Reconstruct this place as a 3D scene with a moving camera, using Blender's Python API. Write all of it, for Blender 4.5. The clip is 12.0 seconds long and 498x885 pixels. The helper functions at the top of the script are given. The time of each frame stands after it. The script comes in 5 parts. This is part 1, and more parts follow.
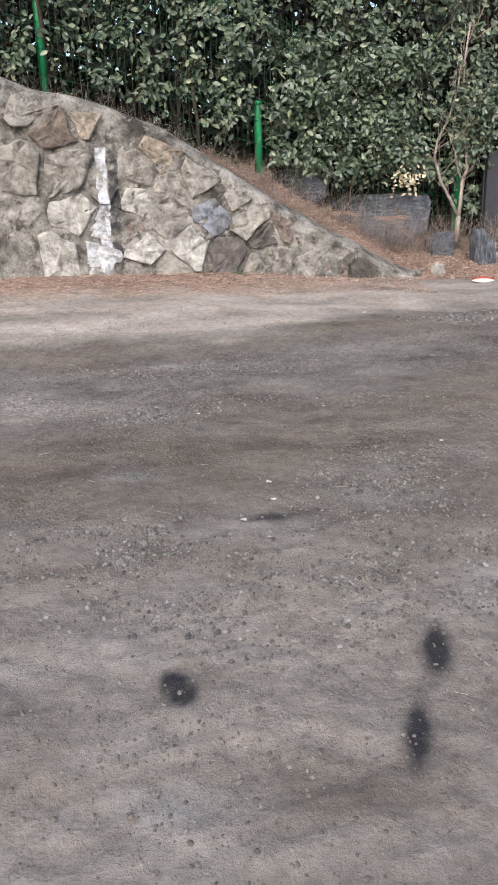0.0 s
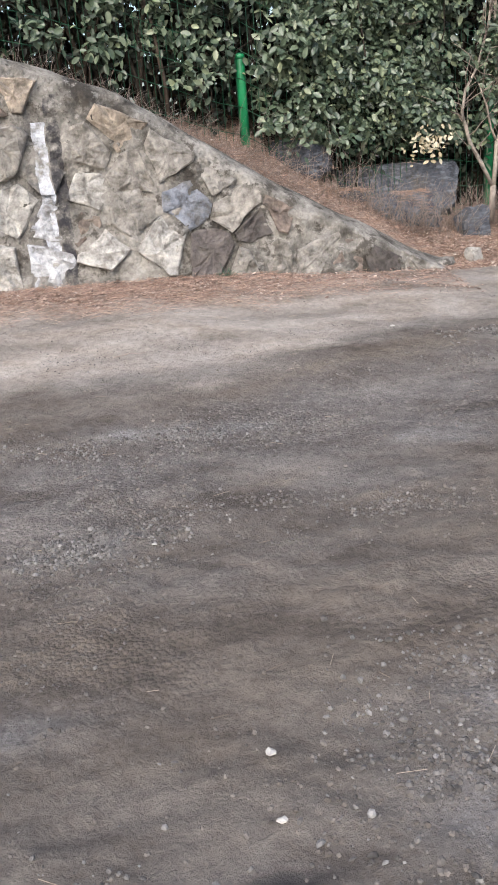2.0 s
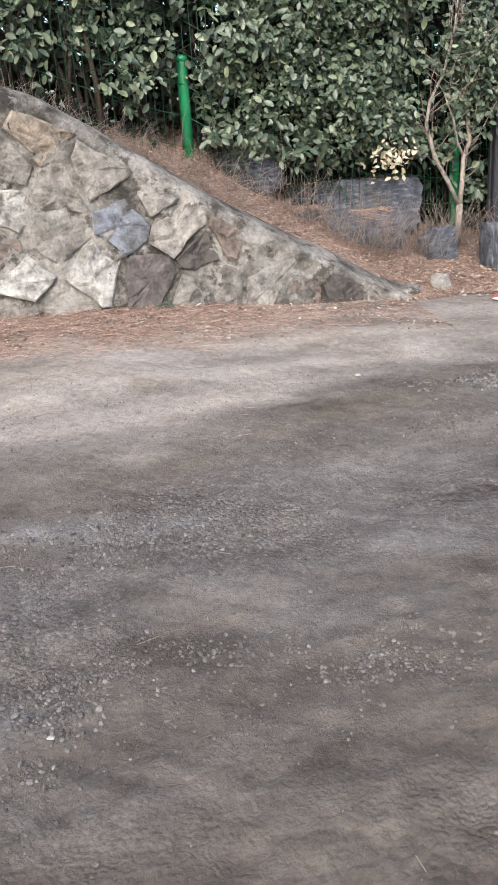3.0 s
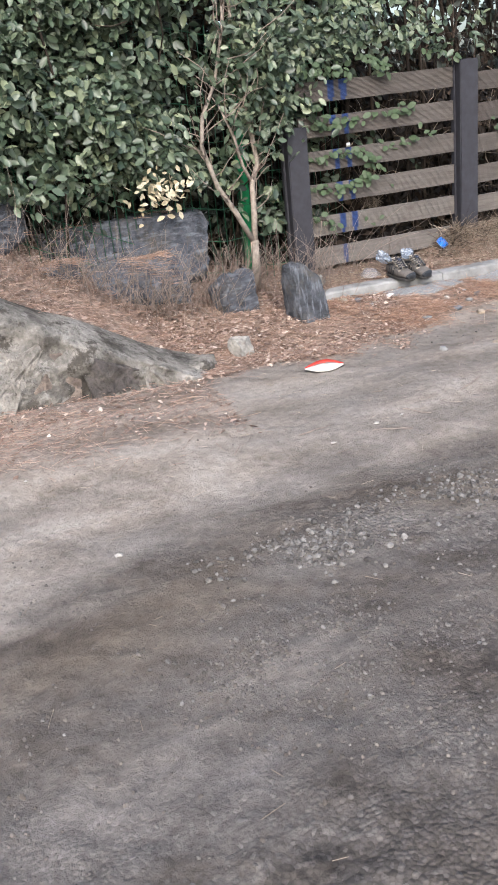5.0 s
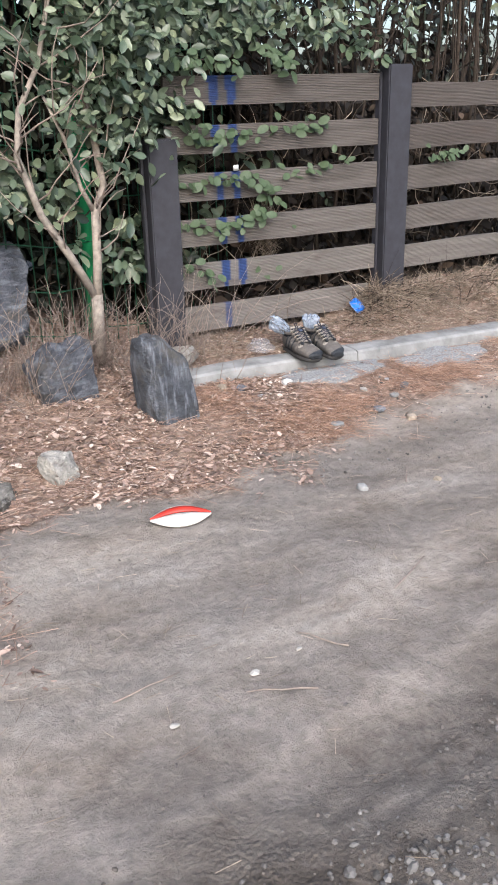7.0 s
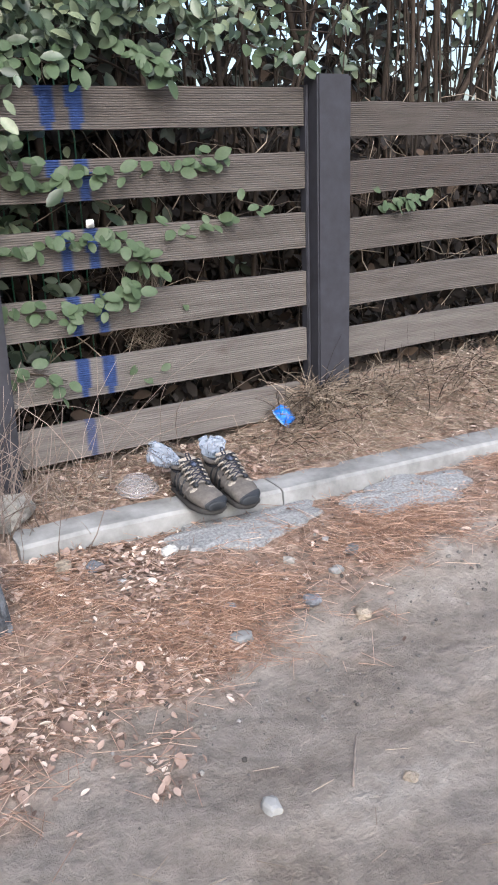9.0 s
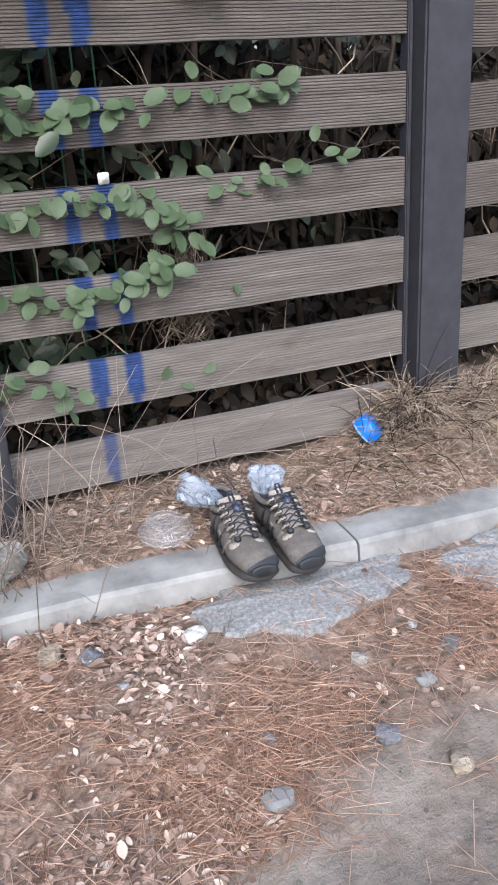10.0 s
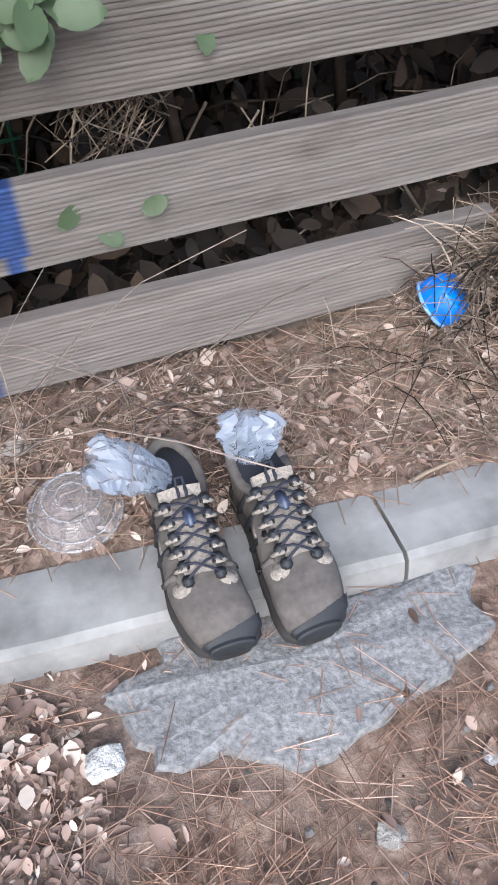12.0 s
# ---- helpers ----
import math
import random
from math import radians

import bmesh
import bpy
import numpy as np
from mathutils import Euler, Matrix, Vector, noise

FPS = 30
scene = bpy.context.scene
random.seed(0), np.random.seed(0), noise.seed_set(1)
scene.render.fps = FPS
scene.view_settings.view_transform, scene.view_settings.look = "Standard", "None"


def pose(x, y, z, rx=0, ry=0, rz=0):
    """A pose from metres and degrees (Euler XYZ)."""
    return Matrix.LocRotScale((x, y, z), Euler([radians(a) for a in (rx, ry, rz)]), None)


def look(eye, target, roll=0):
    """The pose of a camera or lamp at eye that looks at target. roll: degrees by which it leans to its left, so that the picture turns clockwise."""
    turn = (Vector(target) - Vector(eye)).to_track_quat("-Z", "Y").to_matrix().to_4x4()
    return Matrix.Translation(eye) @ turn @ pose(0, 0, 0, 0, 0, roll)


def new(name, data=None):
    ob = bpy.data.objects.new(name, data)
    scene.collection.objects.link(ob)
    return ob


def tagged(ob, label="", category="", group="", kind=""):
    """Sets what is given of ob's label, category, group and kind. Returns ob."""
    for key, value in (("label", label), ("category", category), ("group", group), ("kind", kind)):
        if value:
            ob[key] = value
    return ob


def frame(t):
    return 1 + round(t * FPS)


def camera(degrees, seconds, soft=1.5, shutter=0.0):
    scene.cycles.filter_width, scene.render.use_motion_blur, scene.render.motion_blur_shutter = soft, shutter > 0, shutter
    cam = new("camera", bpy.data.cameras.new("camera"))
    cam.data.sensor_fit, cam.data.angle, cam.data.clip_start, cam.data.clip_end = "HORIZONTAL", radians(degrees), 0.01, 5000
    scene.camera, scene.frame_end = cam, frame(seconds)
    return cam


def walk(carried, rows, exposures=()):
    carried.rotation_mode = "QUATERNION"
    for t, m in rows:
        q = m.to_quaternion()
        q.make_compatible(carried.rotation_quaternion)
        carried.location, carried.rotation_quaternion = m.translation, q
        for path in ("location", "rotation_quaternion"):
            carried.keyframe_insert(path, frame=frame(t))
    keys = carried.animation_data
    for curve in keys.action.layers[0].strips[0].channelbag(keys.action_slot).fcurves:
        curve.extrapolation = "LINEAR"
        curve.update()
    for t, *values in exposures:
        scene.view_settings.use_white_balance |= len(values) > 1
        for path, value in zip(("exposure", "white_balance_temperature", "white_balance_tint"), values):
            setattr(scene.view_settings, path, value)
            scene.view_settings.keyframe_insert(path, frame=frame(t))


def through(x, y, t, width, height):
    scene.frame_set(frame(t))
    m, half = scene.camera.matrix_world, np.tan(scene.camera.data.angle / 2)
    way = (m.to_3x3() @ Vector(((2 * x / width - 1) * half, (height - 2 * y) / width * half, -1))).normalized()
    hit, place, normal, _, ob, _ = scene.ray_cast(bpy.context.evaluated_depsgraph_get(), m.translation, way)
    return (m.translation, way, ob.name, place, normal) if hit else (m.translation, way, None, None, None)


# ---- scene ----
cam = camera(33.0, 12.0, 1.8)
PATH = [
    (0, (-4.438, -8.796, 1.114), (-4.293, -6.906, 0.475), -1.8),
    (0.5, (-4.348, -8.361, 1.075), (-4.195, -6.474, 0.431), -2.8),
    (1, (-4.283, -7.973, 1.101), (-4.174, -6.107, 0.392), -2.2),
    (1.5, (-4.294, -7.556, 1.128), (-4.183, -5.687, 0.424), -1.7),
    (2, (-4.226, -7.216, 1.096), (-4.104, -5.345, 0.399), -4.8),
    (2.5, (-4.148, -6.878, 1.117), (-4.009, -5.012, 0.411), -5.5),
    (3, (-4.11, -6.488, 1.159), (-3.874, -4.631, 0.456), -3.9),
    (3.5, (-3.962, -6.106, 1.14), (-3.608, -4.267, 0.44), -6.0),
    (3.7, (-3.924, -6.012, 1.191), (-3.543, -4.175, 0.499), -6.0),
    (5.3, (-3.294, -4.907, 1.305), (-2.667, -3.164, 0.549), -5.8),
    (5.5, (-3.224, -4.761, 1.283), (-2.581, -3.024, 0.528), -4.6),
    (6, (-3.069, -4.395, 1.321), (-2.328, -2.695, 0.572), -1.9),
    (6.5, (-2.803, -4.037, 1.287), (-2.066, -2.335, 0.537), -2.6),
    (7, (-2.595, -3.675, 1.266), (-1.772, -2.015, 0.512), -1.6),
    (7.2, (-2.519, -3.535, 1.29), (-1.593, -1.928, 0.542), -1.1),
    (8.8, (-1.781, -2.693, 1.169), (-0.841, -1.046, 0.532), -2.0),
    (9, (-1.692, -2.568, 1.15), (-0.774, -0.91, 0.511), -2.1),
    (9.5, (-1.42, -2.286, 1.155), (-0.703, -0.542, 0.489), -3.8),
    (10, (-1.245, -1.968, 1.139), (-0.582, -0.244, 0.371), -3.4),
    (10.5, (-1.096, -1.642, 1.164), (-0.432, 0.051, 0.332), -3.2),
    (11, (-0.871, -1.355, 1.161), (-0.314, 0.298, 0.182), -3.7),
    (11.5, (-0.783, -1.158, 1.134), (-0.283, 0.398, -0.019), -2.8),
    (12, (-0.778, -1.002, 1.075), (-0.374, 0.323, -0.367), -3.6),
]
walk(cam, [(t, look(eye, target, roll)) for t, eye, target, roll in PATH],
     [(0, 0.97, 6280, 10), (2, 1.02, 6240, 10), (3, 1.12, 6220, 10), (7, 1.17, 6080, 10), (9.5, 1.2, 5900, 10), (11, 1.12, 5650, 10), (12, 1.12, 5750, 10)])

# ---- light ----
world = bpy.data.worlds.new("sky")
scene.world = world
world.use_nodes = True
sky = world.node_tree.nodes.new("ShaderNodeTexSky")
sky.sky_type, sky.sun_disc = "NISHITA", False
sky.sun_elevation, sky.sun_rotation = radians(38), radians(200)
sky.air_density, sky.dust_density, sky.ozone_density = 1.0, 4.0, 1.0
back = world.node_tree.nodes["Background"]
back.inputs["Strength"].default_value = 0.15
world.node_tree.links.new(sky.outputs[0], back.inputs["Color"])
sun = new("sun", bpy.data.lights.new("sun", "SUN"))
sun.data.energy, sun.data.angle, sun.data.color = 1.3, radians(40), (1.0, 0.97, 0.93)
sun.matrix_world = look((-3, -9, 10), (-1, 0, 0))

rng = np.random.default_rng(7)


# ---- materials ----
def material(name, rough=0.8, metal=0.0, spec=0.5):
    m = bpy.data.materials.new(name)
    m.use_nodes = True
    b = m.node_tree.nodes["Principled BSDF"]
    b.inputs["Roughness"].default_value, b.inputs["Metallic"].default_value = rough, metal
    b.inputs["Specular IOR Level"].default_value = spec
    return m, m.node_tree, b


def coords(tree, scale=1.0, stretch=(1, 1, 1)):
    c = tree.nodes.new("ShaderNodeNewGeometry")
    mp = tree.nodes.new("ShaderNodeMapping")
    mp.inputs["Scale"].default_value = [scale * s for s in stretch]
    tree.links.new(c.outputs["Position"], mp.inputs["Vector"])
    return mp.outputs[0]


def grain(tree, scale, detail=6.0, stretch=(1, 1, 1), rough=0.6):
    n = tree.nodes.new("ShaderNodeTexNoise")
    n.inputs["Scale"].default_value, n.inputs["Detail"].default_value, n.inputs["Roughness"].default_value = scale, detail, rough
    tree.links.new(coords(tree, 1.0, stretch), n.inputs["Vector"])
    return n.outputs["Fac"]


def ramp(tree, fac, stops):
    r = tree.nodes.new("ShaderNodeValToRGB")
    while len(r.color_ramp.elements) < len(stops):
        r.color_ramp.elements.new(0.5)
    for e, (p, c) in zip(r.color_ramp.elements, stops):
        e.position, e.color = p, (*c, 1)
    tree.links.new(fac, r.inputs["Fac"])
    return r.outputs["Color"]


def mix(tree, fac, a, b, mode="MIX"):
    n = tree.nodes.new("ShaderNodeMix")
    n.data_type, n.blend_type = "RGBA", mode
    for socket, v in ((n.inputs[0], fac), (n.inputs[6], a), (n.inputs[7], b)):
        if isinstance(v, (int, float)):
            socket.default_value = v
        elif isinstance(v, tuple):
            socket.default_value = (*v, 1)
        else:
            tree.links.new(v, socket)
    return n.outputs[2]


def calc(tree, op, a, b):
    n = tree.nodes.new("ShaderNodeMath")
    n.operation, n.use_clamp = op, True
    for socket, v in zip(n.inputs, (a, b)):
        if isinstance(v, (int, float)):
            socket.default_value = v
        else:
            tree.links.new(v, socket)
    return n.outputs[0]


def bump(tree, bsdf, height, strength=0.4, distance=0.01):
    n = tree.nodes.new("ShaderNodeBump")
    n.inputs["Strength"].default_value, n.inputs["Distance"].default_value = strength, distance
    tree.links.new(height, n.inputs["Height"])
    tree.links.new(n.outputs[0], bsdf.inputs["Normal"])


def island(tree):
    return tree.nodes.new("ShaderNodeNewGeometry").outputs["Random Per Island"]


def each(tree):
    return tree.nodes.new("ShaderNodeObjectInfo").outputs["Random"]


def varied(name, stops, rough=0.8, source="island", scale=40.0, amount=0.35, bumps=0.3, spec=0.5):
    """A material whose pieces differ in colour, with grain over them."""
    m, t, b = material(name, rough, 0, spec)
    base = ramp(t, island(t) if source == "island" else each(t), stops)
    g = grain(t, scale)
    dark = ramp(t, g, [(0.3, (1 - amount,) * 3), (0.7, (1 + amount * 0.4,) * 3)])
    t.links.new(mix(t, 1.0, base, dark, "MULTIPLY"), b.inputs["Base Color"])
    bump(t, b, g, bumps, 0.004)
    return m


def plain(name, color, rough=0.6, scale=30.0, amount=0.2, bumps=0.15, metal=0.0):
    return varied(name, [(0.0, color), (1.0, color)], rough, "each", scale, amount, bumps)


def zone(tree, name):
    a = tree.nodes.new("ShaderNodeAttribute")
    a.attribute_name = name
    return a.outputs["Fac"]


def ground_material():
    m, t, b = material("dirt", 0.92, 0, 0.25)
    big = grain(t, 0.9, 6, (0.7, 1.3, 1), 0.62)
    mid = grain(t, 3.4, 9, (0.75, 1.2, 1), 0.66)
    fine = grain(t, 26.0, 8, (1, 1, 1), 0.7)
    speck = grain(t, 90.0, 6, (1, 1, 1), 0.72)
    dirt = ramp(t, big, [(0.32, (0.076, 0.065, 0.057)), (0.43, (0.118, 0.104, 0.093)), (0.54, (0.136, 0.124, 0.115)), (0.66, (0.205, 0.186, 0.17))])
    dirt = mix(t, 0.85, dirt, ramp(t, mid, [(0.36, (0.58, 0.55, 0.52)), (0.44, (0.9, 0.89, 0.88)), (0.55, (1.03,) * 3), (0.64, (1.25, 1.25, 1.26))]), "MULTIPLY")
    cells = []
    for scale in (85.0, 38.0):
        v = t.nodes.new("ShaderNodeTexVoronoi")
        v.inputs["Scale"].default_value = scale
        t.links.new(coords(t), v.inputs["Vector"])
        cells.append(v)
    lumps = mix(t, zone(t, "lumps"), cells[0].outputs["Distance"], cells[1].outputs["Distance"])
    tint = t.nodes.new("ShaderNodeSeparateColor")
    t.links.new(cells[0].outputs["Color"], tint.inputs[0])
    grit = mix(t, 1.0, dirt, ramp(t, tint.outputs[0], [(0.0, (0.5, 0.49, 0.48)), (0.6, (0.95,) * 3), (0.88, (1.2, 1.2, 1.21)), (1.0, (1.9, 1.9, 1.92))]), "MULTIPLY")
    grit = mix(t, 0.6, grit, ramp(t, cells[0].outputs["Distance"], [(0.3, (1.08,) * 3), (0.62, (0.6,) * 3)]), "MULTIPLY")
    dirt = mix(t, zone(t, "gravel"), dirt, grit)
    pale = ramp(t, speck, [(0.35, (0.13, 0.13, 0.135)), (0.5, (0.27, 0.27, 0.275)), (0.65, (0.46, 0.46, 0.47))])
    dirt = mix(t, zone(t, "pale"), dirt, pale)
    dust = ramp(t, mid, [(0.36, (0.245, 0.211, 0.179)), (0.46, (0.315, 0.277, 0.24)), (0.62, (0.372, 0.335, 0.297))])
    dirt = mix(t, zone(t, "dust"), dirt, dust)
    # Dark soil colour: mud on the road, painted shade behind the fence.
    mud_and_shade = ramp(t, mid, [(0.34, (0.085, 0.07, 0.057)), (0.6, (0.155, 0.13, 0.105))])
    dirt = mix(t, zone(t, "mud_and_shade"), dirt, mud_and_shade)
    straw = ramp(t, fine, [(0.34, (0.13, 0.085, 0.062)), (0.5, (0.25, 0.172, 0.13)), (0.64, (0.4, 0.3, 0.24))])
    dirt = mix(t, zone(t, "litter"), dirt, straw)
    dirt = mix(t, 0.7, dirt, ramp(t, fine, [(0.36, (0.7,) * 3), (0.5, (0.98,) * 3), (0.64, (1.22,) * 3)]), "MULTIPLY")
    dirt = mix(t, zone(t, "oil"), dirt, (0.022, 0.021, 0.024))
    t.links.new(dirt, b.inputs["Base Color"])
    h = mix(t, 0.15, mix(t, 0.45, mid, fine), speck)
    domes = calc(t, "SUBTRACT", 0.8, lumps)
    h = mix(t, calc(t, "MULTIPLY", zone(t, "gravel"), 0.32), h, domes)
    bump(t, b, h, 0.95, 0.042)
    return m


def streaks(tree, color):
    """Two runs of old whitewash and a tarry run beside them, down the wall near one weep hole."""
    p = tree.nodes.new("ShaderNodeSeparateXYZ")
    g = tree.nodes.new("ShaderNodeNewGeometry")
    tree.links.new(g.outputs["Position"], p.inputs[0])
    n = tree.nodes.new("ShaderNodeMath")
    n.operation = "MULTIPLY_ADD"
    tree.links.new(grain(tree, 7.0, 5), n.inputs[0])
    n.inputs[1].default_value = 0.06
    tree.links.new(p.outputs["X"], n.inputs[2])
    for lo, hi, top, paint, amount in ((-5.12, -5.04, 1.3, (0.05, 0.05, 0.055), 0.55), (-5.04, -4.955, 1.24, (0.58, 0.61, 0.67), 0.85), (-4.945, -4.86, 1.4, (0.03, 0.03, 0.036), 0.85)):
        inside = calc(tree, "MULTIPLY", calc(tree, "GREATER_THAN", n.outputs[0], lo), calc(tree, "LESS_THAN", n.outputs[0], hi))
        inside = calc(tree, "MULTIPLY", inside, calc(tree, "LESS_THAN", p.outputs["Z"], top))
        worn = ramp(tree, grain(tree, 9.0, 8, (1, 1, 1), 0.7), [(0.42, (0.05,) * 3), (0.56, (1, 1, 1))])
        color = mix(tree, calc(tree, "MULTIPLY", calc(tree, "MULTIPLY", inside, worn), amount), color, paint)
    return color


def stone_material(name, stops, scale=14.0, vein=None, streaked=False):
    m, t, b = material(name, 0.88, 0, 0.3)
    g = grain(t, scale, 8, (1, 1, 1), 0.68)
    base = ramp(t, each(t), stops)
    c = mix(t, 0.9, base, ramp(t, g, [(0.34, (0.38, 0.36, 0.34)), (0.48, (0.9,) * 3), (0.66, (1.5, 1.49, 1.45))]), "MULTIPLY")
    lichen = ramp(t, grain(t, 8.0, 9, (1, 1, 1), 0.72), [(0.5, (0, 0, 0)), (0.62, (1, 1, 1))])
    c = mix(t, calc(t, "MULTIPLY", lichen, 0.6), c, (0.1, 0.09, 0.075))
    if vein:
        w = grain(t, 9.0, 6, vein)
        c = mix(t, calc(t, "MULTIPLY", ramp(t, w, [(0.5, (0, 0, 0)), (0.66, (1, 1, 1))]), 0.5), c, (0.24, 0.26, 0.3))
    bloom = ramp(t, grain(t, 5.0, 9, (1, 1, 1), 0.7), [(0.52, (0, 0, 0)), (0.62, (1, 1, 1))])
    c = mix(t, calc(t, "MULTIPLY", bloom, 0.3), c, (0.42, 0.4, 0.37)) if streaked else c
    if streaked:
        c = streaks(t, c)
    t.links.new(c, b.inputs["Base Color"])
    bump(t, b, mix(t, 0.4, g, grain(t, 55.0, 6)), 1.0, 0.045)
    return m


def mortar_material():
    m, t, b = material("mortar", 0.92, 0, 0.2)
    g, mid = grain(t, 35.0, 8), grain(t, 3.2, 8)
    c = ramp(t, mid, [(0.36, (0.045, 0.041, 0.036)), (0.47, (0.18, 0.169, 0.152)), (0.64, (0.33, 0.312, 0.284))])
    c = mix(t, 0.8, c, ramp(t, g, [(0.3, (0.55,) * 3), (0.7, (1.25,) * 3)]), "MULTIPLY")
    pits = grain(t, 9.0, 9, (1, 1, 1), 0.75)
    c = mix(t, calc(t, "MULTIPLY", ramp(t, pits, [(0.53, (0, 0, 0)), (0.6, (1, 1, 1))]), 0.85), c, (0.055, 0.048, 0.04))
    c = mix(t, calc(t, "MULTIPLY", ramp(t, pits, [(0.38, (1, 1, 1)), (0.45, (0, 0, 0))]), 0.5), c, (0.37, 0.36, 0.34))
    t.links.new(streaks(t, c), b.inputs["Base Color"])
    bump(t, b, mix(t, 0.5, g, mix(t, 0.6, mid, pits)), 1.0, 0.05)
    return m


def board_material():
    """Weathered grey-brown timber; two painted blue bands cross the boards near one end."""
    m, t, b = material("weathered_board", 0.78, 0, 0.3)
    g = grain(t, 9.0, 7, (0.35, 4, 4))
    fine = grain(t, 40.0, 5, (0.2, 6, 6))
    base = ramp(t, each(t), [(0.0, (0.1, 0.091, 0.087)), (0.5, (0.112, 0.104, 0.099)), (1.0, (0.127, 0.119, 0.114))])
    c = mix(t, 0.8, base, ramp(t, g, [(0.3, (0.6, 0.58, 0.57)), (0.6, (1.0,) * 3), (0.75, (1.25,) * 3)]), "MULTIPLY")
    c = mix(t, 0.6, c, ramp(t, fine, [(0.3, (0.65,) * 3), (0.7, (1.2,) * 3)]), "MULTIPLY")
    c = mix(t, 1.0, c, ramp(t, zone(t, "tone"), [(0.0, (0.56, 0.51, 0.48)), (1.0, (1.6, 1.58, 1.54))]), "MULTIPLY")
    knots = ramp(t, grain(t, 4.0, 3, (1, 2, 2)), [(0.6, (0, 0, 0)), (0.72, (1, 1, 1))])
    c = mix(t, calc(t, "MULTIPLY", knots, 0.7), c, (0.07, 0.055, 0.048))
    paint = ramp(t, grain(t, 30.0, 4), [(0.3, (0.012, 0.026, 0.085)), (0.7, (0.022, 0.05, 0.16))])
    c = mix(t, zone(t, "paint"), c, paint)
    t.links.new(c, b.inputs["Base Color"])
    bump(t, b, fine, 0.35, 0.004)
    return m


def leaf_material(name, stops, rough=0.4, through=0.06, spec=0.5):
    m, t, b = material(name, rough, 0, spec)
    c = ramp(t, island(t), stops)
    c = mix(t, 0.5, c, ramp(t, grain(t, 45.0, 3), [(0.3, (0.7,) * 3), (0.7, (1.2,) * 3)]), "MULTIPLY")
    t.links.new(c, b.inputs["Base Color"])
    b.inputs["Subsurface Weight"].default_value = 0.0
    b.inputs["Transmission Weight"].default_value = 0.0
    tr = t.nodes.new("ShaderNodeBsdfTranslucent")
    t.links.new(c, tr.inputs["Color"])
    mx = t.nodes.new("ShaderNodeMixShader")
    mx.inputs[0].default_value = through
    t.links.new(b.outputs[0], mx.inputs[1])
    t.links.new(tr.outputs[0], mx.inputs[2])
    t.links.new(mx.outputs[0], t.nodes["Material Output"].inputs["Surface"])
    return m


def film_material(name, color, rough=0.15, clear=0.7):
    """Thin clear plastic: partly see-through, with gloss."""
    m, t, b = material(name, rough, 0, 0.6)
    b.inputs["Base Color"].default_value = (*color, 1)
    bump(t, b, grain(t, 22.0, 2), 0.2, 0.01)
    tr = t.nodes.new("ShaderNodeBsdfTransparent")
    mx = t.nodes.new("ShaderNodeMixShader")
    mx.inputs[0].default_value = clear
    t.links.new(b.outputs[0], mx.inputs[1])
    t.links.new(tr.outputs[0], mx.inputs[2])
    t.links.new(mx.outputs[0], t.nodes["Material Output"].inputs["Surface"])
    return m


DIRT = ground_material()
MORTAR = mortar_material()
BOARD = board_material()
RUBBLE = stone_material("rubble", [(0, (0.19, 0.178, 0.16)), (0.3, (0.27, 0.252, 0.228)), (0.55, (0.22, 0.208, 0.19)), (0.8, (0.3, 0.28, 0.25)), (1, (0.21, 0.196, 0.18))], streaked=True)
PALE = stone_material("pale_stone", [(0, (0.33, 0.318, 0.295)), (1, (0.43, 0.418, 0.395))], streaked=True)
WHITEWASH = stone_material("whitewashed_stone", [(0, (0.42, 0.43, 0.455)), (1, (0.5, 0.51, 0.53))])
QUARTZ = stone_material("quartz", [(0, (0.7, 0.7, 0.69)), (1, (0.76, 0.76, 0.75))])
BLUESTONE = stone_material("blue_stone", [(0, (0.19, 0.205, 0.24)), (1, (0.22, 0.235, 0.265))])
RUST = stone_material("rust_stone", [(0, (0.14, 0.112, 0.095)), (1, (0.18, 0.146, 0.126))])
TAN = stone_material("tan_stone", [(0, (0.29, 0.245, 0.195)), (1, (0.32, 0.275, 0.23))])
DARKSTONE = stone_material("dark_stone", [(0, (0.085, 0.076, 0.072)), (1, (0.12, 0.105, 0.1))])
SLATE = stone_material("slate", [(0, (0.06, 0.066, 0.082)), (1, (0.095, 0.104, 0.125))], 12.0, (1.2, 1.2, 5.0))
SLATE_UP = stone_material("veined_slate", [(0, (0.06, 0.066, 0.078)), (1, (0.07, 0.076, 0.09))], 10.0, (6.0, 2.0, 1.0))
CONCRETE = varied("concrete", [(0, (0.228, 0.231, 0.231)), (1, (0.258, 0.26, 0.258))], 0.9, "each", 9.0, 0.5, 0.6)
ROUGHCAST = varied("rough_concrete", [(0, (0.235, 0.24, 0.245)), (1, (0.265, 0.27, 0.275))], 0.95, "each", 120.0, 0.55, 1.0)
POST = varied("post_stain", [(0, (0.022, 0.0225, 0.031)), (1, (0.027, 0.0275, 0.036))], 0.7, "each", 18.0, 0.4, 0.3)
GREEN = varied("green_paint", [(0, (0.012, 0.2, 0.075)), (1, (0.016, 0.25, 0.095))], 0.4, "each", 14.0, 0.4, 0.1)
WIRE = plain("green_wire", (0.01, 0.075, 0.036), 0.5)
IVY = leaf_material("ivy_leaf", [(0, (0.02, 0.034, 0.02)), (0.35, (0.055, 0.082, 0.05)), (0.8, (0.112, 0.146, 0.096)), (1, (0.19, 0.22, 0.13))])
